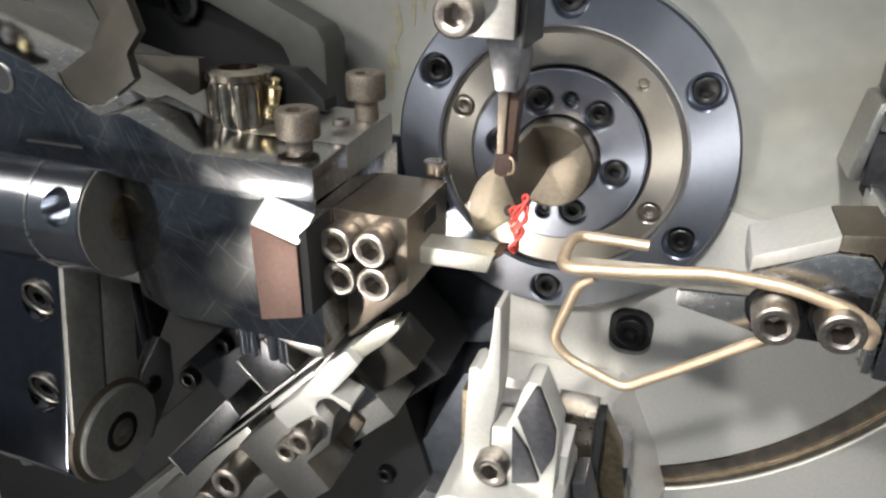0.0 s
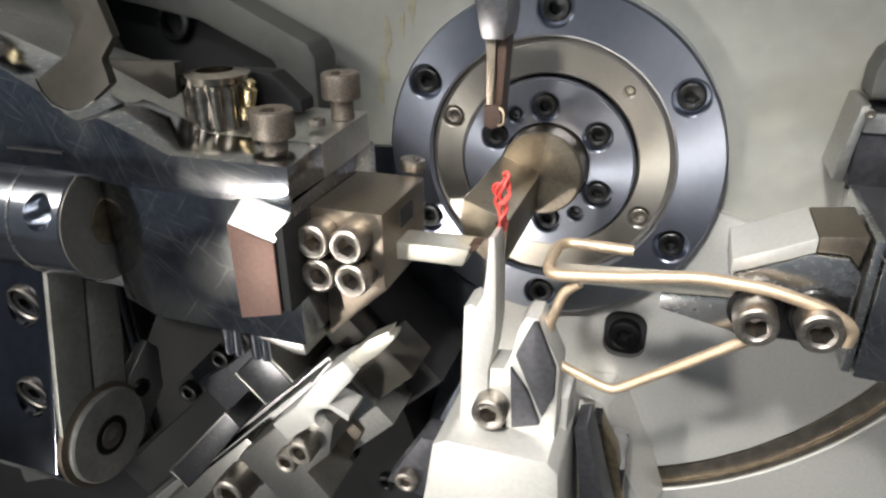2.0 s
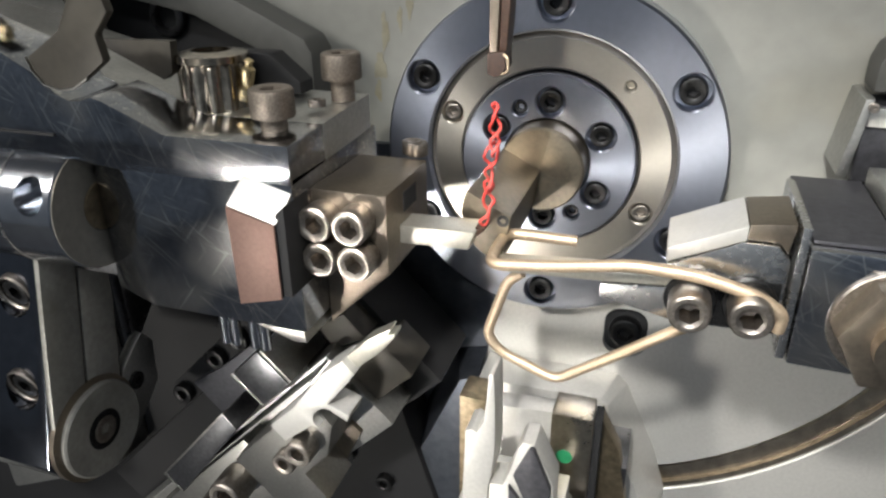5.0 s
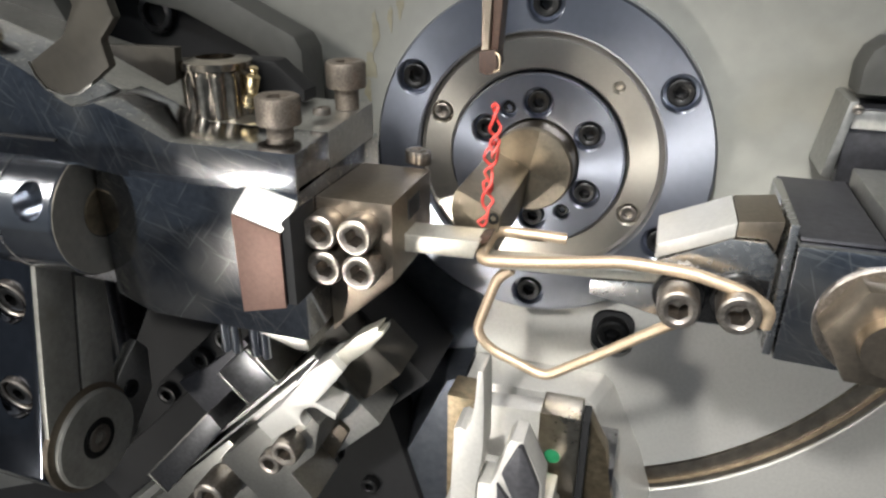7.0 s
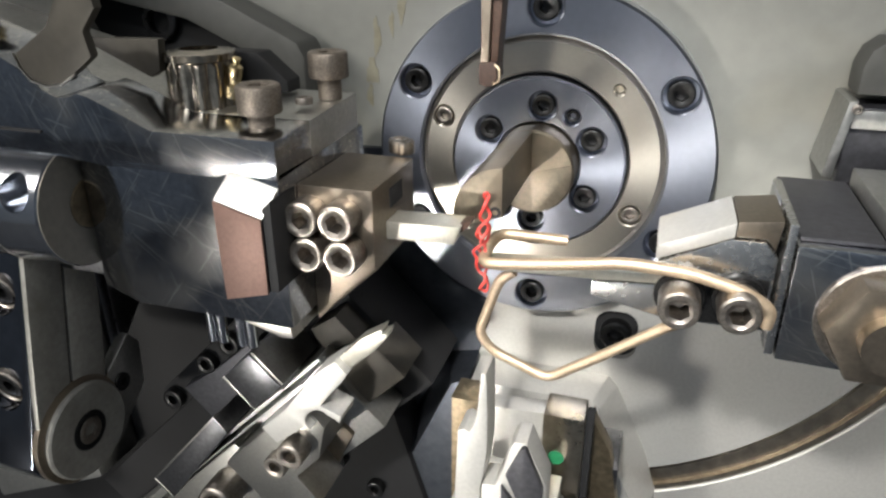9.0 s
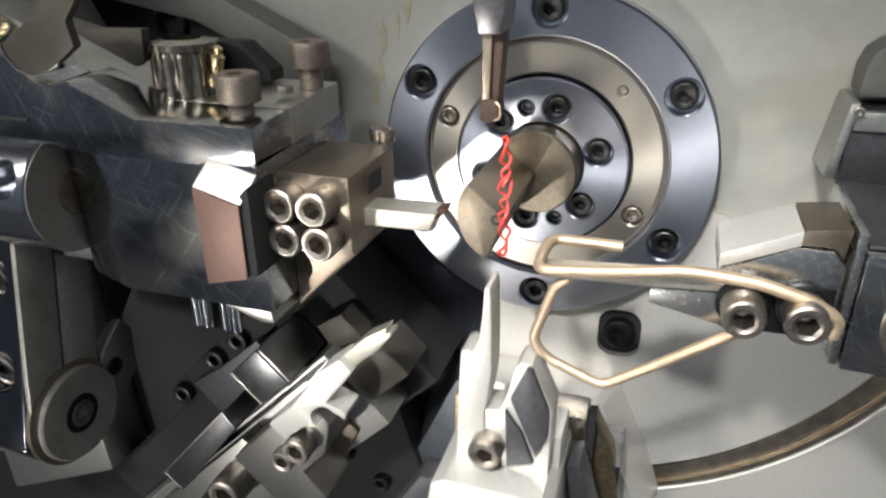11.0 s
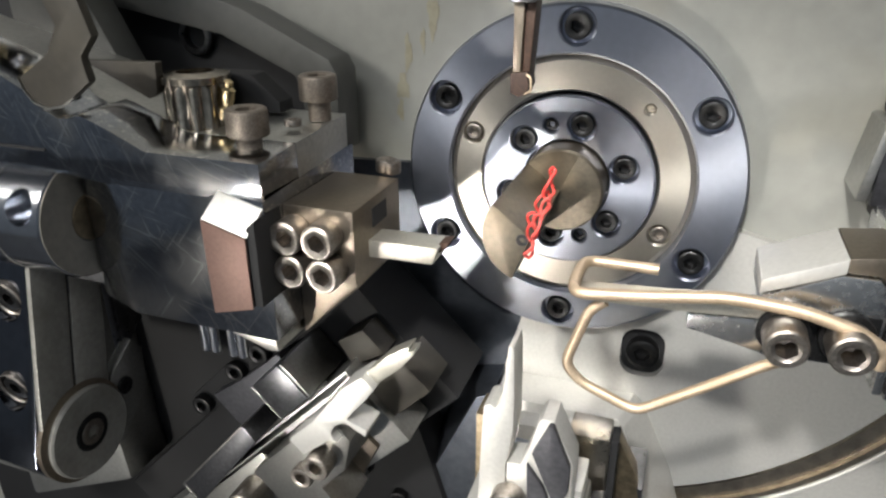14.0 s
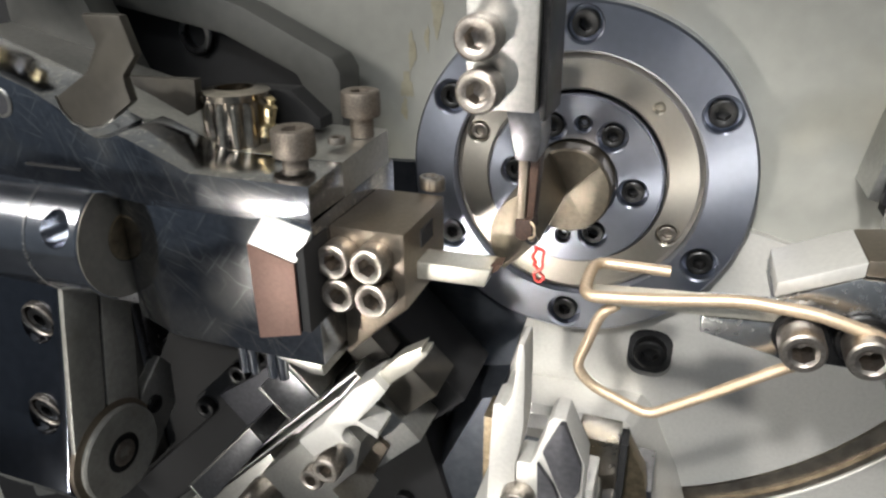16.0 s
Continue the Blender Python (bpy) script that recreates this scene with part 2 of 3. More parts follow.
def rounded(corners, r, steps=6):
    """Corners of a bent wire with bends of radius about r, in mm."""
    pts = [Vector(c) for c in corners]
    out = [pts[0]]
    for a, b, c in zip(pts, pts[1:], pts[2:]):
        near = min(r, (a - b).length * 0.48, (c - b).length * 0.48)
        p, q = b + (a - b).normalized() * near, b + (c - b).normalized() * near
        out += [p * (1 - s) ** 2 + b * 2 * s * (1 - s) + q * s * s for s in (k / steps for k in range(steps + 1))]
    return out + [pts[-1]]


def hexagon(r):
    return lambda a: r / math.cos((a % (math.pi / 3)) - math.pi / 6)


def cut(bm, cutter):
    """The first shape less the second."""
    a, b = new("a", finish(bm, "a", steel)), new("b", finish(cutter, "b", steel))
    mod = a.modifiers.new("cut", "BOOLEAN")
    mod.operation, mod.object, mod.solver = "DIFFERENCE", b, "EXACT"
    bpy.context.view_layer.update()
    done = a.evaluated_get(bpy.context.evaluated_depsgraph_get())
    out = bmesh.new()
    out.from_mesh(done.to_mesh())
    done.to_mesh_clear()
    for ob in (a, b):
        me = ob.data
        bpy.data.objects.remove(ob)
        bpy.data.meshes.remove(me)
    return out


SCREWS = {}


def cap_screw(parent, x, y, z, r=6.5, h=8.0, turn=None, mat=None, name="cap_screw", shank=0.0):
    """A socket-head screw whose head stands on (x, y, z) and points to the viewer, or as turn says."""
    mat = mat or screw_steel
    key = (r, h, mat.name, shank)
    if key not in SCREWS:
        hx = r * 0.46
        shape = lathe([(0, 0), (r * 0.96, 0), (r, h * 0.06), (r, h * 0.86), (r * 0.97, h * 0.95), (r * 0.88, h), (r * 0.66, h), (r * 0.60, h * 0.975),
                       (hexagon(hx), h * 0.95), (hexagon(hx), h * 0.16), (hx * 0.6, h * 0.12), (0, h * 0.1)], 36)
        if shank:
            shape = join(shape, moved(lathe([(0, -shank), (r * 0.6, -shank), (r * 0.6, 0.2), (0, 0.2)], 20), pose(0, 0, 0)))
        SCREWS[key] = finish(shape, "cap_screw", mat)
    ob = new(name, SCREWS[key])
    ob.parent = parent
    spin = pose(0, 0, 0, 0, 0, random.uniform(0, 60))
    ob.matrix_basis = mpose(x, y, z) @ (TO_FRONT if turn is None else turn) @ spin
    return ob


def polar(r, degrees):
    return r * math.cos(radians(degrees)), r * math.sin(radians(degrees))


def wells(places, r, front, depth):
    """Cutters for counterbores, sunk from the plane y = front."""
    return join(*[moved(lathe([(0, 0), (r, 0), (r, depth - 0.7), (r + 0.9, depth + 0.2), (r + 0.9, depth + 4), (0, depth + 4)], 36), mpose(x, front + depth, z) @ TO_FRONT) for x, z in places])


# ---------------------------------------------------------------- the front plate
def wall(name, bm, mat, label):
    ob = new(name, finish(bm, name, mat))
    return tagged(ob, label, "wall", kind="structure")


front = wall("wall_front", box(-700, 700, 15, 27, -600, 600, 0), paint, "off-white painted machine front plate with oil stains")


def stain(x, z, half_width, half_height, phase):
    """A thin dried run of oil with a wavy rim."""
    rim = []
    for k in range(28):
        a = 2 * math.pi * k / 28
        r = 1 + 0.22 * math.sin(3 * a + phase) + 0.13 * math.sin(7 * a + 2 * phase)
        rim.append((x + half_width * r * math.cos(a), z + half_height * r * math.sin(a)))
    part("oil_stain", prism(rim, 14.75, 15, 0), oil, front, "dried yellow oil run")


for x, z, w, h, phase in ((-67.5, 66, 2.6, 9, 0.4), (-80, 49, 1.8, 8, 1.9), (-83, 33, 3.0, 6, 3.1), (-84.5, 22, 1.6, 5, 4.4), (-72.5, 55, 1.2, 5, 5.2)):
    stain(x, z, w, h, phase)

# lower sector of bare steel, with a round groove and an outer ring
SLOT = [(x + 2.4 * sx, z + 5.2 * sz) for sx, sz, start in ((1, 1, 0), (-1, 1, 90), (-1, -1, 180), (1, -1, 270)) for x, z in (polar(7.8, start + 15 * k) for k in range(7))]
plate = lathe([(60, 0), (60, 5), (175, 5), (175, 0)], 96, True, (-104, -14), True)
plate = cut(moved(plate, mpose(0, 15, 0) @ TO_FRONT), join(
    moved(prism(SLOT, -6, 12, 0), mpose(41, 8, -86.5)),
    box(-46, 22, 0, 20, -190, -128, 0)))
base = thing("base_plate", "bare ground steel base plate with slotted hole and curved edge", "machine plate")
part("sector_plate", plate, plate_steel, base)
part("outer_ring", moved(lathe([(190, 0), (190, 5), (190.6, 5.6), (192.4, 5.6), (193, 5), (340, 5), (340, 0)], 96, True, (-104, -14), True), mpose(0, 15, 0) @ TO_FRONT), plate_steel, base)
part("groove_strip", moved(lathe([(178.5, 0), (178.5, 2.2), (186.5, 2.2), (187, 4.4), (189.5, 4.4), (189.5, 0)], 96, True, (-104, -14), True), mpose(0, 15, 0) @ TO_FRONT), groove, base, "dirty dark groove strip")
# left part of the same plate, its dark reflection put into the colour
dark = lathe([(60, 0), (60, 4), (175, 4), (175, 0)], 96, True, (-178, -104.3), True)
part("shaded_sector_plate", moved(dark, mpose(0, 15, 0) @ TO_FRONT), shaded_steel, base, "steel sector plate, coloured dark for what it reflects")
# black sheet gives the inside of the slot its shade
part("slot_shade", moved(prism(SLOT, 5.8, 6.6, 0), mpose(41, 8, -86.5)), black, base)
cap_screw(base, 41, 14, -86.5, 7.6, 6.0, mat=oxide)

# ---------------------------------------------------------------- flange
ring_at = lambda r, start: [polar(r, start + 60 * k) for k in range(6)]
flange = thing("spindle_flange", "polished steel round flange bolted to the front plate", "flange")
bolts = ring_at(65, 30)
body = moved(lathe([(54, -1), (54, 13.5), (55, 15), (73.2, 15), (74.2, 14), (74.2, -1)], 128, True), mpose(0, 15, 0) @ TO_FRONT)
part("flange_plate", cut(body, wells(bolts, 7.3, 0, 7)), turned_steel, flange)
for x, z in bolts:
    cap_screw(flange, x, 7.5, z, 5.6, 6.3, mat=oxide)
ring_holes = [polar(47, 158), polar(46.6, -27)]
pin_holes = [polar(46, 46), polar(46, -134)]
body = moved(lathe([(38.6, 0), (38.6, 12.2), (39.6, 13.2), (51.5, 13.2), (53.7, 11.5), (53.7, 0)], 128, True), mpose(0, 15, 0) @ TO_FRONT)
part("bearing_ring", cut(body, join(wells(ring_holes, 4.6, 1.8, 4), wells(pin_holes, 2.0, 1.8, 6))), turned_straw, flange, "dull straw-tinted steel ring")
for x, z in ring_holes:
    cap_screw(flange, x, 5.5, z, 3.8, 3.6, mat=screw_steel)

# ---------------------------------------------------------------- rotating quill
quill = thing("quill_head", "rotating steel disc with a wedge-cut wire guide quill", "wire guide")
screws6 = ring_at(25.6, 0)
smalls = [polar(25.6, 30), polar(25.6, 210)]
body = moved(lathe([(0, 0), (37.2, 0), (37.8, 0.6), (37.8, 14.5), (37.0, 15.5), (19.2, 15.5), (18.6, 14.5), (18.6, 10), (0, 10)], 128), mpose(0, 13, 0) @ TO_FRONT)
part("disc", cut(body, join(wells(screws6, 6.0, -2.5, 6), wells(smalls, 3.3, -2.5, 5))), turned_steel, quill)
for x, z in screws6:
    cap_screw(quill, x, 4.0, z, 4.8, 5.6, mat=oxide)
for x, z in smalls:
    cap_screw(quill, x, 3.2, z, 2.8, 3.2, mat=oxide, name="set_screw")
part("quill_collar", moved(rod(18.0, 27, 0.8, 96), mpose(0, 12, 0) @ TO_FRONT), quill_steel, quill)
sector = [(0, 0)] + [polar(18.0, 64 + 108 * k / 40) for k in range(41)]
part("quill_wedge", prism(sector, -69, -14.8, 0.35), quill_steel, quill, "wedge-shaped worn steel wire guide")
part("collar_step", prism([(0.4, 0)] + [polar(17.2, 64 - 180 + 4 + 100 * k / 20) for k in range(21)], -15.6, -14.9, 0.1), quill_steel, quill)
part("wire_hole", moved(lathe([(1.0, 0), (2.2, 0), (2.2, 0.3), (1.0, 0.3)], 20, True), mpose(-1.6, -69, 2.6) @ TO_FRONT), oxide, quill)

def strip(points, near, far, width):
    """A bar of constant width along a line in the x-z plane."""
    upper = [(x, z + width / 2) for x, z in points]
    lower = [(x, z - width / 2) for x, z in reversed(points)]
    return prism(upper + lower, near, far, 0.1)


# ---------------------------------------------------------------- slide from the side with the lathe bit
left = thing("bit_slide", "scratched steel tool block with clamped bit and roller arm", "tool slide")
part("block", prism([(-58, -108), (-122, -108), (-146, -99), (-146, -40), (-58, -40)], -46, 11, 1.0, "xy"), scratched, left)
upper = [(-58, 11.9), (-58, 25.2), (-104, 25.2), (-117, 31), (-127, 35), (-131, 36), (-135, 34.6), (-140, 34.2), (-146, 36.6), (-149.4, 41), (-166, 49.7), (-240, 74), (-240, 15), (-146, 13), (-122, 11.2), (-79, 11.2), (-79, 11.9)]
LEAN = Matrix(((1, 0, 0, 0), (0, 1, 0, 0), (0, 0.05, 1, 0.0015), (0, 0, 0, 1)))
part("top_plate", moved(prism(upper, -108, -84, 0.8), LEAN), scratched, left, "ground steel top plate")
rear = [(-58, 11.9), (-58, 25.2), (-104, 25.2), (-117, 29), (-127, 33.5), (-140, 34.2), (-152, 39), (-240, 60), (-240, 15), (-79, 11.2), (-79, 11.9)]
part("rear_plate", moved(prism(rear, -84, -45, 0.8), LEAN), grey_steel, left, "pale ground rear plate")
part("shoulder", prism([(-240, -46), (-150, -46), (-150, 14), (-240, 14)], -92, -30, 1.0), dark_steel, left)
for x, y, z in ((-63.5, -56, 32.0), (-71, -93, 26.4)):
    cap_screw(left, x, y, z, 7.4, 9.5, pose(0, 0, 0), knurled, "thumb_screw", shank=8)
cap_screw(left, -66, -72, 25.2, 3.2, 2.5, pose(0, 0, 0), screw_steel, "set_screw")
part("clamp_block", prism([(-57.8, -22), (-30.5, -24), (-30.5, 4), (-57.8, 4)], -97, -57, 0.7), bronze_steel, left, "tan steel clamp block")
part("clamp_slot", box(-30.9, -30.2, -82, -70, -7, 0, 0), black, left)
for x, z in ((-53, -5.5), (-40.5, -5.5), (-52, -18), (-39.5, -18)):
    cap_screw(left, x, -97, z, 6.3, 9)
for y in (-56, -70):
    cap_screw(left, -38 if y == -56 else -36, -52, 4.5 if y == -56 else 4, 4.0, 5, pose(0, 0, 0), screw_steel, "back_screw")
part("bit", prism([(-30.6, -17.2), (-6.0, -16.6), (-3.6, -9.8), (-30.6, -10.6)], -86, -74, 0.5), carbide, left, "pale square tool bit")
part("bit_tip", prism([(-5.6, -14), (-1.5, -10.5), (-0.8, -8.6), (-4.6, -9.4)], -83, -76, 0.3), rusty, left, "brown worn bit tip")
# angled brown-faced jaw on the block's front
jaw = part("jaw", prism([(-77.4, 2.2), (-61.1, -2.5), (-61.3, -28.6), (-77.0, -32.6)], -115.4, -107.5, 0.3), black, left, "dark jaw with brown-pink ground face")
part("jaw_face", prism([(-77.8, 2.4), (-60.8, -2.3), (-61.0, -28.8), (-77.4, -33.0)], -116.4, -115.5, 0.25), pink_face, jaw, "brown-pink ground face")
part("jaw_cap", moved(prism([(-116.4, 0), (-108.4, 8), (-107.6, 8), (-107.6, 0)], -9.2, 8.6, 0.3, "yz"), mpose(-68.6, 0, 0.4, 0, 15.5)), plate_steel, jaw)
part("jaw_cheek", prism([(-60.9, -28), (-57.6, -28), (-57.6, 4), (-60.9, 1)], -115, -98.5, 0.3), black, jaw)
part("foot", prism([(-58, -52), (-52, -46), (-33, -28), (-33, -22), (-58, -22)], -90, -60, 0.8), bronze_steel, left)
part("heel", prism([(-80, -46.2), (-60, -46.2), (-59, -51), (-64, -51.5)], -107, -62, 0.6), bright_steel, left)
for x in (-102, -97.5, -89, -84.5):
    part("pin", moved(rod(2.1, 21, 0.5, 20), mpose(x, -95, -66)), polished, left, "chrome pin")
part("under_bar", box(-160, -96, -80, -50, -54, -46, 0.8), dark_steel, left)
# clear cup and brass nipple on the back of the plate
flute = lambda r: (lambda a: r * (1 + 0.07 * math.cos(12 * a)))
part("fluted_nut", moved(lathe([(0, 0), (13, 0), (13, 2), (flute(12), 3), (flute(12), 17), (11.5, 19), (13, 19.5), (13, 22), (7, 23), (7, 20), (0, 20)], 72), mpose(-107, -72, 20)), nut_steel, left, "fluted oily clamping nut")
part("nipple", moved(lathe([(0, 0), (3.2, 0), (3.2, 4), (2, 5), (2.6, 8), (2.6, 11), (1.4, 12), (1.8, 14), (0, 15)], 16), mpose(-92, -76, 27, 0, 12)), brass, left, "small brass grease nipple")
lip = [(-149.5, 44.9), (-148, 40.5), (-144.6, 36.6), (-138.5, 34.9), (-132.5, 36.0), (-126, 39.6), (-118, 45), (-119.5, 53), (-113, 60), (-116.4, 72), (-132, 72), (-128, 63), (-134, 54)]
lever = part("bent_cover", prism(lip, -112, -108.1, 1.2), lever_steel, left, "dull bent sheet cover with a rounded worn lip")
part("cover_edge", strip([(-149.6, 44.9), (-148.1, 40.4), (-144.7, 36.4), (-138.5, 34.7), (-132.4, 35.8), (-126, 39.3)], -112.4, -111.4, 0.7), bright_steel, lever, "bright worn lip")
part("cover_bar", prism([(-150, 46.6), (-115.3, 47.2), (-116.6, 35.9), (-120.8, 33.6)], -83, -79, 0.5), lever_steel, left, "pale bevelled bar")
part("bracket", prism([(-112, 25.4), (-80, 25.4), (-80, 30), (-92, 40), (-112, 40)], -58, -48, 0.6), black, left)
# cross pin and its sleeve
sleeve = moved(rod(24.5, 90, 0.8, 72), mpose(-237, -97, -12) @ TO_RIGHT)
sleeve = part("sleeve", cut(sleeve, moved(rod(6.6, 30, 0.1, 28), mpose(-157, -112, -2) @ TO_FRONT)), polished, left, "turned steel sleeve")
part("sleeve_face", moved(lathe([(9.9, 0), (24, 0), (24, 0.6), (9.9, 0.6)], 72, True), mpose(-147, -97, -12) @ TO_RIGHT), sleeve_steel, sleeve)
part("sleeve_ring", moved(lathe([(23.5, 0), (24.9, 0.3), (24.9, 1.2), (23.5, 1.5)], 72, True), mpose(-172, -97, -12) @ TO_RIGHT), steel, sleeve)
part("sleeve_core", moved(rod(9.6, 3, 0.4, 40), mpose(-149.2, -97, -12) @ TO_RIGHT), oily, sleeve, "brown core pin")
part("slit", box(-176, -150, -108.6, -107, 17.4, 18.2, 0), black, left)
part("plug_ring", moved(lathe([(4.4, 0), (5.6, 0), (5.6, 0.4), (5.2, 0.7), (4.4, 0.7)], 36, True), mpose(-181, -108, 40) @ TO_FRONT), bright_steel, left, "bright rim of a round plug")
part("plug", moved(rod(4.3, 0.4, 0.1, 32), mpose(-181, -108, 40) @ TO_FRONT), dull_dark, left)
# leaning arm with roller
arm = [(-100, 6), (-72, 6), (-78, -67), (-84.5, -104), (-88, -130), (-98, -139), (-108, -141), (-121, -136), (-129, -123), (-121, -93)]
SEAT = pose(0, 0, 0, 101)
seats = [(-111.5, -50), (-119.5, -90)]
arm = cut(prism(arm, -225, -176, 0.5, "yz"), join(*[moved(rod(8.6, 12, 0.1, 36), mpose(-188.5, y, z) @ SEAT @ mpose(0, 0, -4)) for y, z in seats]))
part("arm", arm, arm_steel, left)
part("arm_plate", prism([(-104, -8), (-90, -8), (-93.6, -47), (-102.5, -94), (-106, -112), (-124, -112), (-120.6, -93)], -176, -173.6, 0.5, "yz"), roller_steel, left)
part("arm_plate", prism([(-88.6, -8), (-74, -8), (-78, -67), (-84, -104), (-86, -112), (-104.6, -112), (-101.1, -94), (-92.2, -47)], -176, -173.6, 0.5, "yz"), roller_steel, left)
roller = part("roller", moved(rod(22, 7, 0.8, 72, 6.6, 0.8), mpose(-177.5, -102, -121) @ TO_RIGHT), roller_steel, left, "flat steel roller")
part("roller_rim", moved(lathe([(20, 0), (24.2, 0.5), (24.2, 3.6), (20, 4)], 72, True), mpose(-177, -103, -120) @ TO_RIGHT), bronze_steel, roller)
cap_screw(roller, -171.8, -102, -121, 6.2, 2.0, TO_RIGHT, screw_steel, "roller_screw")
part("screw_ring", moved(lathe([(6.3, 0), (9.2, 0), (9.2, 0.5), (8.6, 0.9), (6.3, 0.9)], 40, True), mpose(-171.0, -102, -121) @ TO_RIGHT), oxide, roller)
for y, z in seats:
    cap_screw(left, -188.5, y, z, 6.0, 3.6, SEAT @ mpose(0, 0, -4), oxide, "arm_screw")
    part("screw_seat", moved(lathe([(7.2, -3.9), (8.4, -3.9), (8.4, -0.4), (7.8, 0.1), (7.2, -0.6)], 40, True), mpose(-188.5, y, z) @ SEAT), screw_steel, left, "bright worn screw seat")
part("arm_lug", prism([(-82, -104), (-66, -92), (-60, -100), (-62, -122), (-84, -142), (-92, -134)], -180, -174, 1.0, "yz"), grey_steel, left)
cap_screw(left, -174, -76, -113, 4.4, 1.5, TO_RIGHT, oxide, "lug_screw")
part("arm_web", prism([(-68, -40), (-40, -40), (-46, -80), (-62, -96), (-68, -100)], -184, -178, 1.0, "yz"), dark_steel, left)

# ---------------------------------------------------------------- diagonal slide, built along +x and turned
def u_pose(u, v, y=0):
    """u towards the quill along the diagonal, v to the upper left."""
    return mpose((u - v) / math.sqrt(2), y, (u + v) / math.sqrt(2), 0, -45, 0)


diag = thing("cutter_slide", "bright steel diagonal tool slide with cutter blade", "tool slide")
turn = pose(0, 0, 0, 0, -45, 0)


def dpart(name, bm, mat, label=""):
    return part(name, moved(bm, turn), mat, diag, label)


dpart("holder", prism([(-170, -4), (-111, -2.5), (-112, -18), (-126, -27), (-144, -28), (-145, -44), (-170, -44)], -90, -66, 0.8), bright_steel, "bright milled holder block")
dpart("holder_step", prism([(-165, -30), (-127.5, -22), (-127, -34), (-161, -46)], -66.4, -56, 0.7), bronze_steel)
dpart("slide_bar", box(-330, -112, -64, -40, -40, 3, 1.0), grey_steel)
dpart("bar_edge", box(-224, -113, -81, -64, 0.4, 1.4, 0.3), grey_steel)
dpart("bar_edge", box(-330, -126, -78, -62, 3.4, 4.6, 0.3), grey_steel)
notch = [(-107 + 6 * math.cos(radians(a)), -12.5 + 4.5 * math.sin(radians(a))) for a in range(200, -30, -23)]
dpart("blade", prism([(-132, -10), (-115, -11.5)] + notch + [(-99, -19), (-96, -17), (-100, -8.5), (-84, -6.5), (-79, -5.5), (-79, 1.5), (-91, 2.6), (-115, -1), (-132, -1)], -95, -82, 0.5), plate_steel, "bright cutter blade with round notch")
dpart("blade_tip", prism([(-79.2, -5), (-66, -5.6), (-57, -4.6), (-55, -3.4), (-57.5, -2.2), (-55, -1.0), (-66, 1.4), (-79.2, 1.0)], -91, -84, 0.35), carbide, "notched pale blade tip")
dpart("side_rail", prism([(-223, -2), (-163, 5), (-162, 14.5), (-223, 10.8)], -84, -40, 0.6), dark_steel, "dark glossy slide rail with bright edges")
dpart("rail_edge", prism([(-223.4, -2), (-222.2, -2), (-222.2, 10.8), (-223.4, 10.8)], -84.4, -80, 0.2), bright_steel)
dpart("rail_edge", prism([(-223, 10.4), (-162, 14.1), (-162, 15.0), (-223, 11.3)], -84.4, -80, 0.2), bright_steel)
dpart("clamp_plate", box(-149.5, -129, -75, -40, 4.8, 25, 0.9), dark_steel, "dark glossy clamp plate with worn edges")
dpart("plate_edge", box(-129.4, -127.6, -74, -40, 4.8, 24.4, 0.5), bright_steel)
dpart("plate_edge", box(-150.3, -149.2, -75.3, -70, 4.8, 25, 0.2), bright_steel)
dpart("under_plate", prism([(-205, 5), (-150, 5), (-150, 28), (-180, 30), (-204, 34)], -50, -38, 1.0), dull_dark)
for u, v, r, h in ((-129, -17, 6.0, 9), (-143, -17.5, 5.2, 6), (-192, -15, 8.6, 15), (-217, -19, 8.6, 13)):
    p = turn @ Vector((u, 0, v))
    cap_screw(diag, p.x, -90 if r < 7 else -78, p.z, r, h)
dpart("rear_block", box(-262, -172, -78, -64, -34, -1, 1.0), bright_steel)

guides = thing("cutter_slide_guide", "dark steel guide blocks of the diagonal slide", "slide guide")


def gpart(name, bm, mat, label=""):
    return part(name, moved(bm, turn), mat, guides, label)


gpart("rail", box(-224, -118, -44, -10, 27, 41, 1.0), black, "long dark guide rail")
# shade under the diagonal slide is put into this bed's near-black
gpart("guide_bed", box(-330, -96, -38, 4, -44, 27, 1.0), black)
gpart("nose_block", prism([(-114, -28), (-88, -28), (-88, -10), (-114, -10)], -60, -36, 0.7), lever_steel, "oil-tinted nose block")
gpart("upper_block", prism([(-117, 1), (-99, -4), (-99, 11), (-114, 14)], -52, -36, 0.7), lever_steel, "oil-tinted guide block")
for u, v in ((-162, 34), (-183, 35), (-219, 33.5)):
    p = turn @ Vector((u, 0, v))
    cap_screw(guides, p.x, -44, p.z, 5.6, 5, mat=oxide, name="rail_screw")

# ---------------------------------------------------------------- slide from below
low = thing("blade_slide", "bright steel blade on a vertical tool slide", "tool slide")
part("blade", prism([(-11, -92), (-10, -54), (-9, -27), (-6.5, -25.5), (-4.5, -27), (-2.4, -22), (-1.3, -12), (-0.6, 0), (1.2, 0), (1.6, -3), (2.1, -16), (2.4, -34), (1.2, -46), (0, -52), (0, -92)], -93, -80, 0.5), plate_steel, low, "slender curved forming blade on a broad root")
part("blade_base", prism([(0.1, -92), (0.1, -51), (5.5, -50.5), (8, -43), (10.8, -31), (12.5, -28), (17, -28), (25, -46), (25, -92)], -92, -79, 0.8), plate_steel, low)
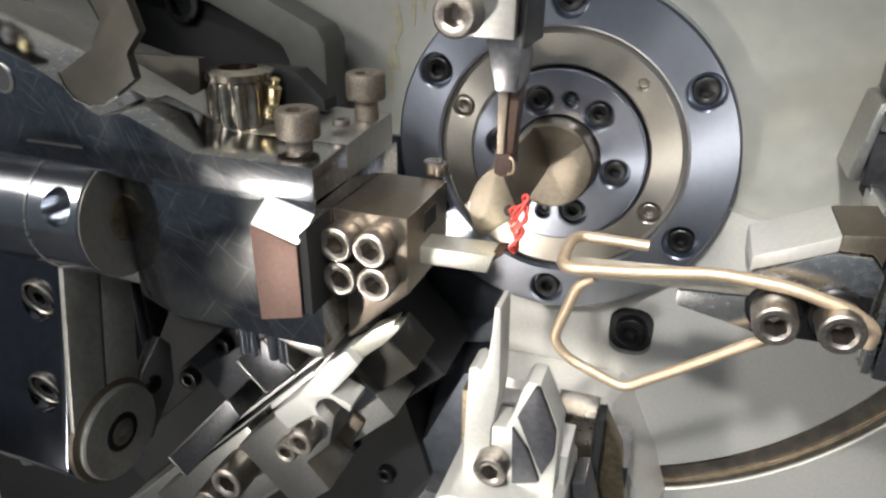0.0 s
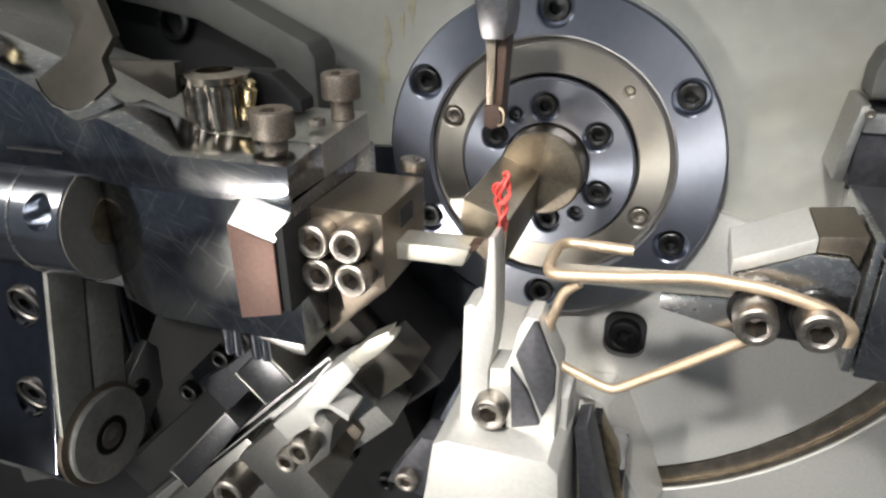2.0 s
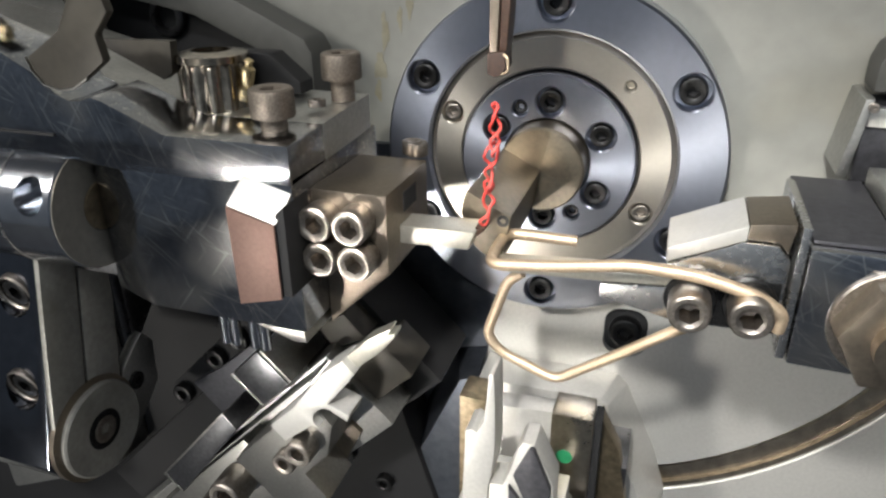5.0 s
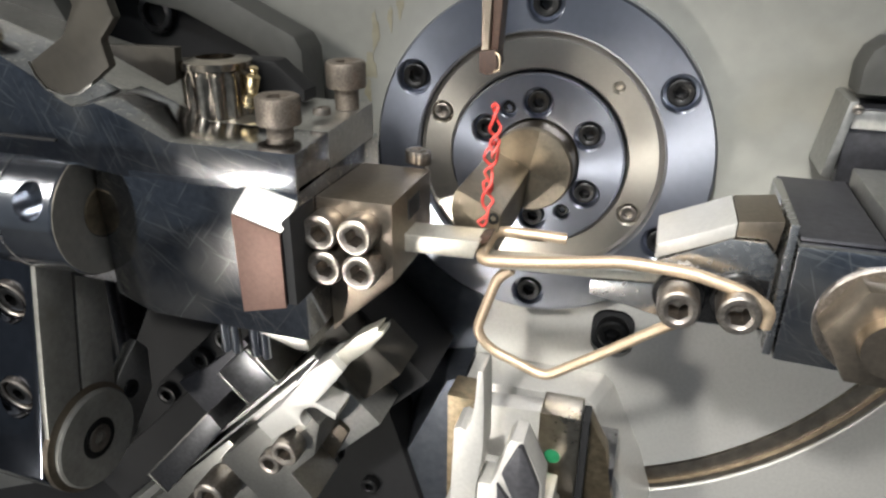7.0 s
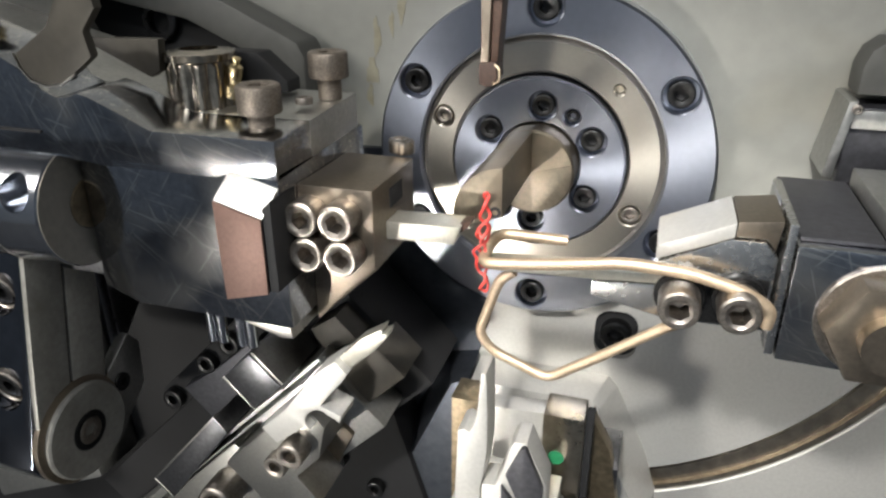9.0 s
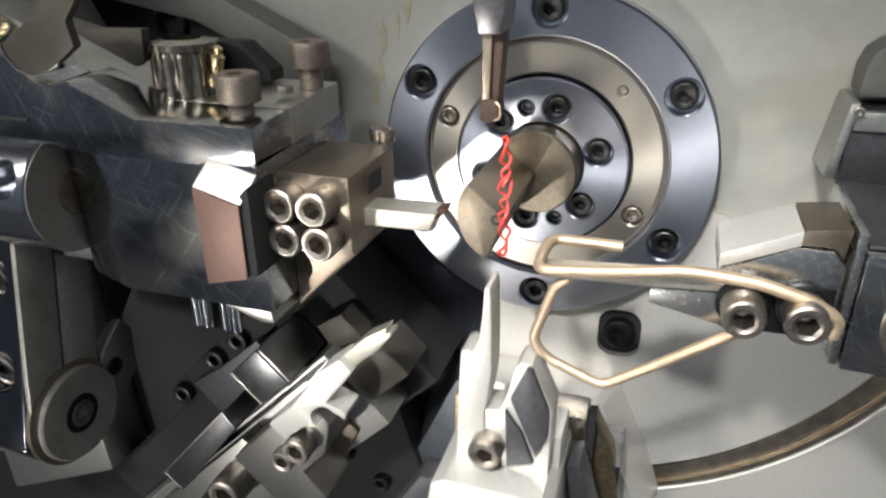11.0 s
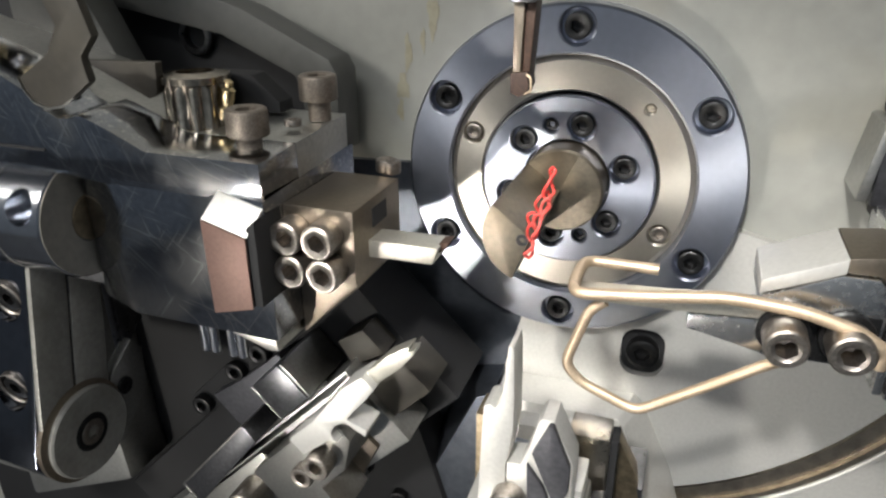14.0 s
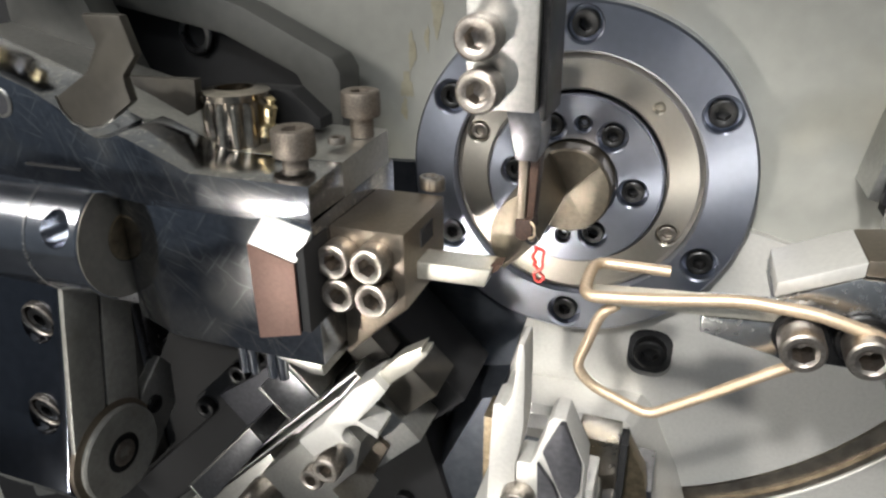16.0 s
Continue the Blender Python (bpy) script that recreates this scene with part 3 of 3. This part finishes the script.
# two dark sheets over the base, colouring its right-hand faces as shaded
part("side_shade", prism([(10, -42), (15.5, -28.5), (17.2, -28.2), (24, -45), (24, -56), (20.4, -66), (15.4, -55)], -95, -92.2, 0.5), dull_dark, low, "dull dark sheet for the shaded side of the blade base")
part("facet_shade", prism([(8.2, -48), (14.8, -57), (19.6, -70), (9.4, -74)], -94.4, -92.2, 0.5), dull_dark, low, "dull dark sheet for a shaded facet of the blade base")
cap_screw(low, 2, -92, -66, 6.4, 8)
part("screw_slot", box(-2.5, 7, -92.6, -91, -76, -73, 0.3), black, low)
part("shelf", prism([(-28, -150), (-17, -79), (-12, -76), (25, -76), (29, -80), (34, -150)], -106, -58, 1.2), plate_steel, low, "wide bright shelf block")
part("riser", box(20, 28, -84, -64, -90, -64, 0.8), plate_steel, low)
wing = part("wing", prism([(-37, -104), (-22, -79), (-15.5, -79), (-22, -108)], -104, -92, 0.7), dull_dark, low, "dark angled wing plate")
cap_screw(wing, -27.5, -104, -99, 4.4, 4)
part("wing", prism([(30, -82), (35, -80), (54, -150), (40, -150)], -78, -62, 0.8), dull_dark, low, "dark angled wing plate")
part("ram", box(-8, 16, -80, -58, -330, -66, 1.0), steel, low)


def frustum(front, rear, y0, y1, bevel=0.8):
    """A block whose front outline at y0 differs from its rear outline at y1."""
    bm = prism(front, y0, y1, 0)
    bm.verts.ensure_lookup_table()
    for v, (x, z) in zip(bm.verts[len(front):], rear):
        v.co.x, v.co.z = x * MM, z * MM
    edges = [e for e in bm.edges if e.calc_face_angle(0) > radians(20)]
    bmesh.ops.bevel(bm, geom=edges, offset=bevel * MM, segments=2, affect="EDGES", profile=0.6, clamp_overlap=True)
    return bm


lowg = thing("blade_slide_guide", "steel guide blocks, oil-browned, of the vertical slide", "slide guide")
part("guide_post", box(-22.5, -10, -57, -41, -320, -90, 0.9), oily, lowg, "oil-browned guide post")
part("guide_post", box(17.5, 34.5, -57, -41, -320, -90, 0.9), guide_steel, lowg, "oil-tinted ground guide post")
part("centre_plate", prism([(-9.6, -320), (-9.6, -96), (-3, -95.5), (17.2, -94), (17.2, -320)], -51, -41, 0.6), plate_steel, lowg, "bright ground centre plate")
# black strip in place of the shaded gap between post and gib
part("gap_shade", box(34.7, 37.8, -53, -42, -320, -93, 0.3), black, lowg)
part("bridge", box(-22, 50, -41, -12, -320, -125, 0.8), dark_steel, lowg)
part("dot", moved(rod(3.4, 0.5, 0.1, 20), mpose(24, -57, -111) @ TO_FRONT), green, lowg, "green paint dot")
part("gib", prism([(36.5, -97), (39, -103), (46, -116), (52, -150), (54, -320), (38, -320)], -42, -33, 1.5), oily, lowg, "oil-browned gib")
part("cheek", frustum([(-26, -112), (34, -112), (38, -115), (48, -148), (62, -176), (62, -330), (-26, -330)], [(-26, -110), (40, -110), (45, -115), (62, -152), (70, -176), (70, -330), (-26, -330)], -12, 9.9), plate_steel, lowg, "bright bevelled cheek plate")
# left cheek, its dark blue reflection put into the colour
part("cheek", frustum([(-27, -112), (-27, -330), (-60, -330), (-60, -170), (-36, -116)], [(-27, -108), (-27, -330), (-72, -330), (-72, -172), (-44, -112)], -12, 10.9), shaded_steel, lowg, "steel cheek plate, coloured dark for what it reflects")

# ---------------------------------------------------------------- slide with the bent wire fingers
right = thing("wire_finger_slide", "steel tool head holding bent bronze wire fingers", "tool slide")
part("upper_finger", tube(rounded([(23, -63, -8.5), (-2, -64, -8.0), (-3.2, -76, -8.8), (-2.5, -88, -9.5), (20, -89, -6.5), (44, -90, -2.2), (64, -91, -2.6), (80, -92, -6.2), (87.5, -92, -11), (87, -91, -17)], 5), 2.0, 12), brass_wire, right, "bent bronze wire finger")
part("lower_finger", tube(rounded([(8, -84, -13), (3, -84, -17), (-3.5, -86, -38), (2, -86, -44.5), (22, -87, -51.5), (40, -88, -38), (59, -90, -22.5), (66, -91, -18)], 4), 1.8, 12), brass_wire, right, "bent bronze wire finger")
part("support_bar", prism([(-3, -11.6), (0, -10.4), (56, -6.5), (56, -9.6), (34, -11.2), (2, -12.6)], -86, -76, 0.4), carbide, right, "thin pale support bar")
part("wedge", prism([(34, -12.6), (56, -11), (62, -10), (62, -25), (56, -22.5), (34, -18)], -84, -66, 0.5), steel, right)
part("head", prism([(59, -23), (88, -22.5), (88, 2), (84, 7), (74, 7), (62, 1), (53.5, -3), (54, -9)], -84, -52, 0.7), steel, right)
part("head_cap", prism([(53, -2.4), (62, 1.6), (75, 7.6), (75, 12.4), (53, 2.4)], -84, -58, 0.5), plate_steel, right, "bright chamfered cap")
part("head_back", prism([(75.3, 7.6), (84, 7.6), (87, 4), (88, 14), (75.3, 12.4)], -83, -58, 0.5), bronze_steel, right)
for x, z in ((61.5, -12.5), (78.5, -11.5)):
    cap_screw(right, x, -87, z, 6.4, 11)
    part("washer", moved(lathe([(3, 0), (7.6, 0), (7.9, 0.4), (7.9, 2.6), (7.6, 3), (3, 3)], 36, True), mpose(x, -84.4, z) @ TO_FRONT), oxide, right)
part("black_recess", box(57, 87, -84.5, -83, -22, -5, 0.3), oxide, right)
part("body", prism([(92, -31), (260, -36), (260, 8), (92, 8)], -86, -20, 1.2), scratched, right)
part("body_top", box(93, 116, -82, -22, 8.3, 9.5, 0.4), dull_dark, right)
part("body_step", box(117, 260, -80, -22, 8.3, 15, 0.8), grey_steel, right)
part("gap_plate", box(89, 91.6, -85, -40, -30, 14, 0.4), steel, right)
nut = lathe([(0, 0), (hexagon(14), 0), (hexagon(15), 1), (hexagon(15), 10), (hexagon(14.6), 11.5), (13, 12), (8.5, 12), (8.5, 17), (0, 17)], 48)
nut = part("nut", moved(nut, mpose(118, -86, -13) @ TO_FRONT), bronze_steel, right, "large tan hexagon nut")
part("nut_washer", moved(rod(18, 3, 0.5, 48), mpose(118, -85, -13) @ TO_FRONT), screw_steel, nut)

# ---------------------------------------------------------------- slide from above
top = thing("pusher_slide", "steel tool holder with a thin pusher bit from above", "tool slide")
part("holder", prism([(-13.5, 43), (8, 43), (8, 200), (-13.5, 200)], -90, -66, 0.8), grey_steel, top)
part("holder_side", box(8.2, 10.5, -86, -62, 40, 200, 0.4), oxide, top)
part("neck", prism([(-2, 43.5), (9, 43.5), (9.5, 34), (8.5, 27), (1.5, 27), (0, 34)], -86, -70, 0.6), dark_steel, top)
part("bit", prism([(2.2, 27.5), (5.4, 27.5), (4.9, 5), (2.4, 5)], -83.5, -77, 0.35), bronze_steel, top, "thin tan pusher bit")
part("bit_back", prism([(5.5, 27.5), (8.6, 27.5), (7.2, 4), (5.0, 4)], -82, -74, 0.3), rusty, top)
part("bit_tip", prism([(2.0, 6.5), (7.2, 7.2), (7.8, 2.6), (6.6, 0.2), (4.5, -0.5), (2.2, 0.4)], -84.5, -75, 0.3), dark_tip, top, "rust-brown hooked bit tip")
part("bit_hook", moved(tube(rounded([(6.8, -84, 6.5), (8.6, -85, 5.6), (8.8, -85, 1.5), (6.4, -84, 0.5)], 1.4), 0.4, 8), pose(0, 0, 0)), brass_wire, top)
for x, z in ((-7.5, 50), (-8.0, 65)):
    cap_screw(top, x, -90, z, 6.6, 9)

# ---------------------------------------------------------------- behind the slides
back = thing("swing_arm", "dull grey cast swing arm behind the tool block", "machine arm")
part("arm", prism([(-330, 118), (-190, 84), (-145, 70), (-103, 50), (-99.5, 44), (-99.5, 8), (-116, 8), (-118, 35.5), (-121, 42), (-157, 58), (-330, 90)], -20, 0, 2.0), cast, back)
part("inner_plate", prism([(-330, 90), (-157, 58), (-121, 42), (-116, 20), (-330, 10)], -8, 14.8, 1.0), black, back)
part("boss", moved(rod(9, 8, 0.8, 40, 6, 6), mpose(-178, -4, 56) @ TO_FRONT), dark_steel, back)
part("link", prism([(-250, 86), (-206, 76), (-188, 40), (-205, 34), (-250, 50)], -46, -30, 1.5), cast, back)
valve = thing("hose_fitting", "dark cluster of brass hose fittings", "fitting")
for k, x in enumerate((-236, -226, -212, -202)):
    part("nozzle", moved(lathe([(0, 0), (3, 0), (3, 8), (4.5, 8), (4.5, 14), (2.5, 15), (2.5, 26), (0, 26)], 16), mpose(x, -66, 78 + 3 * (k % 2))), brass if k % 2 else dark_steel, valve)
part("manifold", box(-245, -190, -74, -58, 104, 116, 1.0), black, valve)
part("manifold_bracket", box(-245, -232, -62, -28, 100, 130, 1.0), black, valve)

side = thing("limit_switch", "dark grey limit switch box on the wall", "switch")
part("housing", box(116, 145, -6, 14.8, 4, 33, 1.0), dull_dark, side)
part("mount_flange", prism([(113.6, 36), (116.6, 36.6), (113.2, 7), (109.4, 8)], -12, 14.8, 0.6), grey_steel, side, "slanted grey mounting flange")
part("end_cap", prism([(117, 37), (117, 47), (119, 53), (124, 57), (145, 57), (145, 37)], -4, 14.8, 1.6), cast, side, "rounded grey end cap")
cap_screw(side, 116.4, -12, 33.6, 1.8, 2)
part("lid", box(116.4, 145, -8.5, -6, 25.5, 32.6, 0.6), grey_steel, side)
part("stem", box(120, 128, -4, 14.8, -4, 8, 0.6), black, side)

under = thing("machine_bed", "near-black casting under the slides, shade in its colour", "machine bed")
# near-black colour carries the shade below the slides
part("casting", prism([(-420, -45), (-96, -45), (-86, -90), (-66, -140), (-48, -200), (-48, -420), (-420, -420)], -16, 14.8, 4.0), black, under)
part("shoulder", prism([(-330, -70), (-250, -70), (-240, -200), (-330, -240)], -50, -16, 4.0), grey_steel, under)
for x, z in ((-120, -150), (-78, -190), (-100, -175)):
    cap_screw(under, x, -16, z, 5, 5, mat=oxide)

# ---------------------------------------------------------------- the shop behind the camera
def shop_part(name, lo, hi, mat, label, category):
    bm = box(lo[0], hi[0], lo[1], hi[1], lo[2], hi[2], 0)
    tagged(new(name, finish(bm, name, mat)), label, category, kind="structure")


shop_part("floor", (-2300, -2800, -960), (2300, 300, -900), floor_paint, "dark concrete workshop floor", "floor")
shop_part("ceiling", (-2300, -2800, 1700), (2300, 300, 1760), shop_paint, "dim grey workshop ceiling", "ceiling")
shop_part("wall_back", (-2300, -2800, -900), (2300, -2740, 1700), shop_paint, "dim blue-grey workshop wall", "wall")
shop_part("wall_west", (-2300, -2740, -900), (-2240, 240, 1700), shop_paint, "dim blue-grey workshop wall", "wall")
shop_part("wall_east", (2240, -2740, -900), (2300, 240, 1700), shop_paint, "dim blue-grey workshop wall", "wall")
shop_part("wall_machine", (-2240, 240, -900), (2240, 300, 1700), shop_paint, "dim blue-grey workshop wall", "wall")

# ---------------------------------------------------------------- the wire
def link(length, turns, seed):
    """Two strands that cross in uneven loops."""
    rng = random.Random(seed)
    wob = [rng.uniform(0.55, 1.35) for _ in range(8)]
    sway = [rng.uniform(-0.9, 0.9) for _ in range(8)]

    def strand(k):
        out = []
        for i in range(49):
            s = i / 48
            n = s * 6.99
            a, b, f = wob[int(n)], wob[int(n) + 1], n % 1
            g = sway[int(n)] * (1 - f) + sway[int(n) + 1] * f
            size = (a * (1 - f) + b * f) * math.sin(math.pi * min(1, 7 * s, 7 * (1 - s)) / 2)
            turn_at = 2 * math.pi * turns * (s + 0.05 * math.sin(9 * s + seed)) + k * math.pi
            out.append((1.9 * size * math.cos(turn_at) + g, 1.5 * size * math.sin(turn_at), -length / 2 + length * s))
        return out

    return join(tube(strand(0), 0.52, 8), tube(strand(1), 0.52, 8))


LINK = 17.0
wire = thing("formed_wire", "red enamelled wire twisted into a chain of loops", "wire")
links = [part("loop", link(LINK, 1.0 + 0.2 * k, k + 1), red_wire, wire) for k in range(3)]
feed = thing("wire_feed", "short end of red enamelled wire fed from the quill", "wire")
part("strand", link(13, 0.8, 9), red_wire, feed)


# ---------------------------------------------------------------- what moves
def motions():
    quill_turn = [(0, 115), (0.3, 160), (0.5, 157), (0.65, 195), (0.8, 264), (0.9, 320), (1.0, 359), (1.2, 340), (1.35, 262), (1.5, 175), (1.8, 156), (2.0, 158),
                  (2.3, 132), (2.5, 128), (3.0, 146), (3.3, 112), (3.5, 108), (4.2, 108), (4.5, 152), (4.7, 153), (6.8, 153), (7.2, 156), (7.5, 140), (7.65, 180),
                  (7.8, 235), (7.9, 295), (8.0, 342), (8.1, 335), (8.3, 258), (8.5, 178), (8.75, 130), (9.0, 91), (9.2, 93), (11.3, 143), (14.0, 142), (14.2, 61), (14.7, 63),
                  (15.0, 95), (15.3, 112), (16.0, 118)]
    walk(quill, [(t, pose(0, 0, 0, 0, -(a - 64), 0)) for t, a in quill_turn])
    bit_way = [(0, 0, 0), (0.5, 1, 5.5), (1, 1, 5), (1.5, 1, 5), (2, -5.8, 5), (2.5, 0.6, 10.5), (3, 0.6, 3.7), (3.5, 0.7, 2), (4, -0.9, 8.6), (4.5, -0.7, 11.2), (4.7, -3, 10),
               (6.8, -7, 15), (7, 0.7, 6.3), (7.5, 0.2, 10.5), (8, 0.3, 4.6), (8.5, 0.7, 4), (9, -6.8, 11.4), (9.2, -7, 11), (11.3, -17, 16), (11.5, -10.2, 4.6), (12, -4.2, 9.5), (12.5, -9.2, 9.5),
               (13, 1.2, 20), (13.5, -5.6, 9.1), (14, -24.9, 9), (14.5, -25.9, 9.5), (15, -16.3, 11.4), (15.5, 2.1, 6.4), (16, -9.2, 4.1)]
    walk(left, [(t, mpose(x, 0, z)) for t, x, z in bit_way])
    finger_way = [(0, 22), (0.5, 21), (2, 20.5), (2.15, 20), (2.4, 1), (2.5, 0), (9.2, 0), (10.5, 10), (11.3, 21), (16, 21.5)]
    walk(right, [(t, mpose(x, 0, 0.6 * x / 21)) for t, x in finger_way])
    cutter_way = [(0, 0), (14.1, 0), (14.25, 12), (14.4, 46), (14.5, 58), (14.6, 54), (14.8, 14), (15, 3), (15.2, 2), (16, 3)]
    walk(diag, [(t, u_pose(u, 0) @ turn.inverted()) for t, u in cutter_way])
    blade_way = [(0, -25), (1.6, -24), (1.8, -8), (2, 4), (2.2, -6), (2.4, -44), (2.6, -50), (3.2, -50), (3.5, -39), (4, -38), (4.3, -48), (4.5, -50), (9.2, -50), (10.8, -34), (11.2, -1),
                 (11.35, -1), (11.5, -27), (11.7, -31), (12.2, -32), (12.4, -10), (12.5, 0), (13.2, -2), (13.4, -10), (13.6, -30), (14.9, -31), (15.1, -10), (15.2, 0), (15.35, -16), (15.5, -28), (16, -28)]
    walk(low, [(t, mpose(0, 0, z)) for t, z in blade_way])
    pusher_way = [(0, 18.5), (1.5, 20), (1.6, 22), (1.8, 38), (2.0, 38), (4.1, 38.5), (4.4, 52), (8.8, 51), (9.0, 49), (9.2, 17), (10.2, 28), (11.3, 40), (12.1, 40), (12.4, 52.5), (14.8, 53.5), (14.9, 48), (15.0, 39.7),
                  (15.2, 20), (15.5, 18.5), (15.6, 16), (15.7, 0), (15.85, 4), (16, 6.5)]
    walk(top, [(t, mpose(-7.5, 0, z)) for t, z in pusher_way])

    # the lower and the upper end of the wire, in mm before the quill
    wire_way = [
        (0, 1.6, -9.4, 5.1, 12.5),
        (0.5, 1.5, -7.9, 2.8, 11.7),
        (1, -0.6, -8.9, -4.7, 13.7),
        (1.5, -1.2, -7.5, 1.1, 15.4),
        (2, 1.1, 1.8, 1.1, 23.6),
        (2.5, -3.3, -25.9, 0.9, -3.2),
        (3, -5.1, -25.9, -1.0, -3.3),
        (3.5, -6.4, -39.3, -0.7, -1.5),
        (4, -7.0, -33.3, -2.8, -2.8),
        (4.25, -7.2, -18.4, -3.2, 3.5),
        (4.5, -6.0, 1.2, -3.0, 43.6),
        (4.7, -5.5, 1.2, -3.1, 44.1),
        (6.8, -1.7, 0.3, -0.8, 41.2),
        (7, -1.8, 0.2, -0.3, 42.6),
        (7.2, -0.5, 2.7, 8.2, 25.4),
        (7.5, -1.7, 0.5, 9.4, 14.8),
        (7.65, -0.8, 0.9, 5.5, 22.8),
        (7.8, -0.3, 1.5, 1.3, 31.5),
        (8, -0.9, 1.2, 0.4, 31.3),
        (8.5, -0.1, 2.5, 1.2, 32.5),
        (8.8, -1.6, -8.6, -1.3, 23.5),
        (9, -2.9, -23.7, -3.6, 14.0),
        (9.2, -2.4, -23.6, -3.7, 15.0),
        (11.3, 5.0, -7.8, 2.3, 35.6),
        (11.5, 5.5, -7.7, 1.7, 34.7),
        (12, 1.7, -14.9, 3.2, 20.2),
        (12.5, -7.0, -26.7, -0.4, 12.1),
        (12.75, -2.5, -11.6, 4.3, 26.0),
        (13, 1.3, 2.5, 8.4, 37.0),
        (13.3, 4.5, 3.1, 11.1, 29.1),
        (13.6, 2.3, 3.0, 8.8, 31.2),
        (14, 1.9, -1.8, 9.3, 31.3),
        (14.2, 0.2, -8.6, 13.7, 22.8),
        (14.5, -9.1, -21.4, 13.4, 13.8),
        (14.6, -30, -70, -10, -45), (14.8, -60, -290, -36, -256), (15, -60, -420, -36, -386), (16, -60, -420, -36, -386),
    ]
    for k, piece in enumerate(links):
        rows = []
        for t, x0, z0, x1, z1 in wire_way:
            low_end, high_end = Vector((x0, -83, z0)), Vector((x1, -83, z1))
            way = high_end - low_end
            reach = way.length
            inset = min(LINK / 2, reach / 2)
            s = (inset + (reach - 2 * inset) * k / 2) / reach
            place = low_end + way * s
            lean = math.degrees(math.atan2(way.x, way.z)) + (14 * (k - 1) if reach < 40 else 0)
            rows.append((t, mpose(place.x + (k - 1) * 0.8, -83 - 1.5 * (k - 1), place.z, 0, lean, 40 * k)))
        walk(piece, rows)
    walk(feed, [(0, mpose(0, 5, 0, 90)), (15.2, mpose(0, 5, 0, 90)), (15.4, mpose(-1, -62, 0, 60)), (15.5, mpose(-0.5, -78, -7, 20)), (15.7, mpose(1, -80, -9, 10, 20)), (16, mpose(2, -80, -4, 0, -4))])


motions()
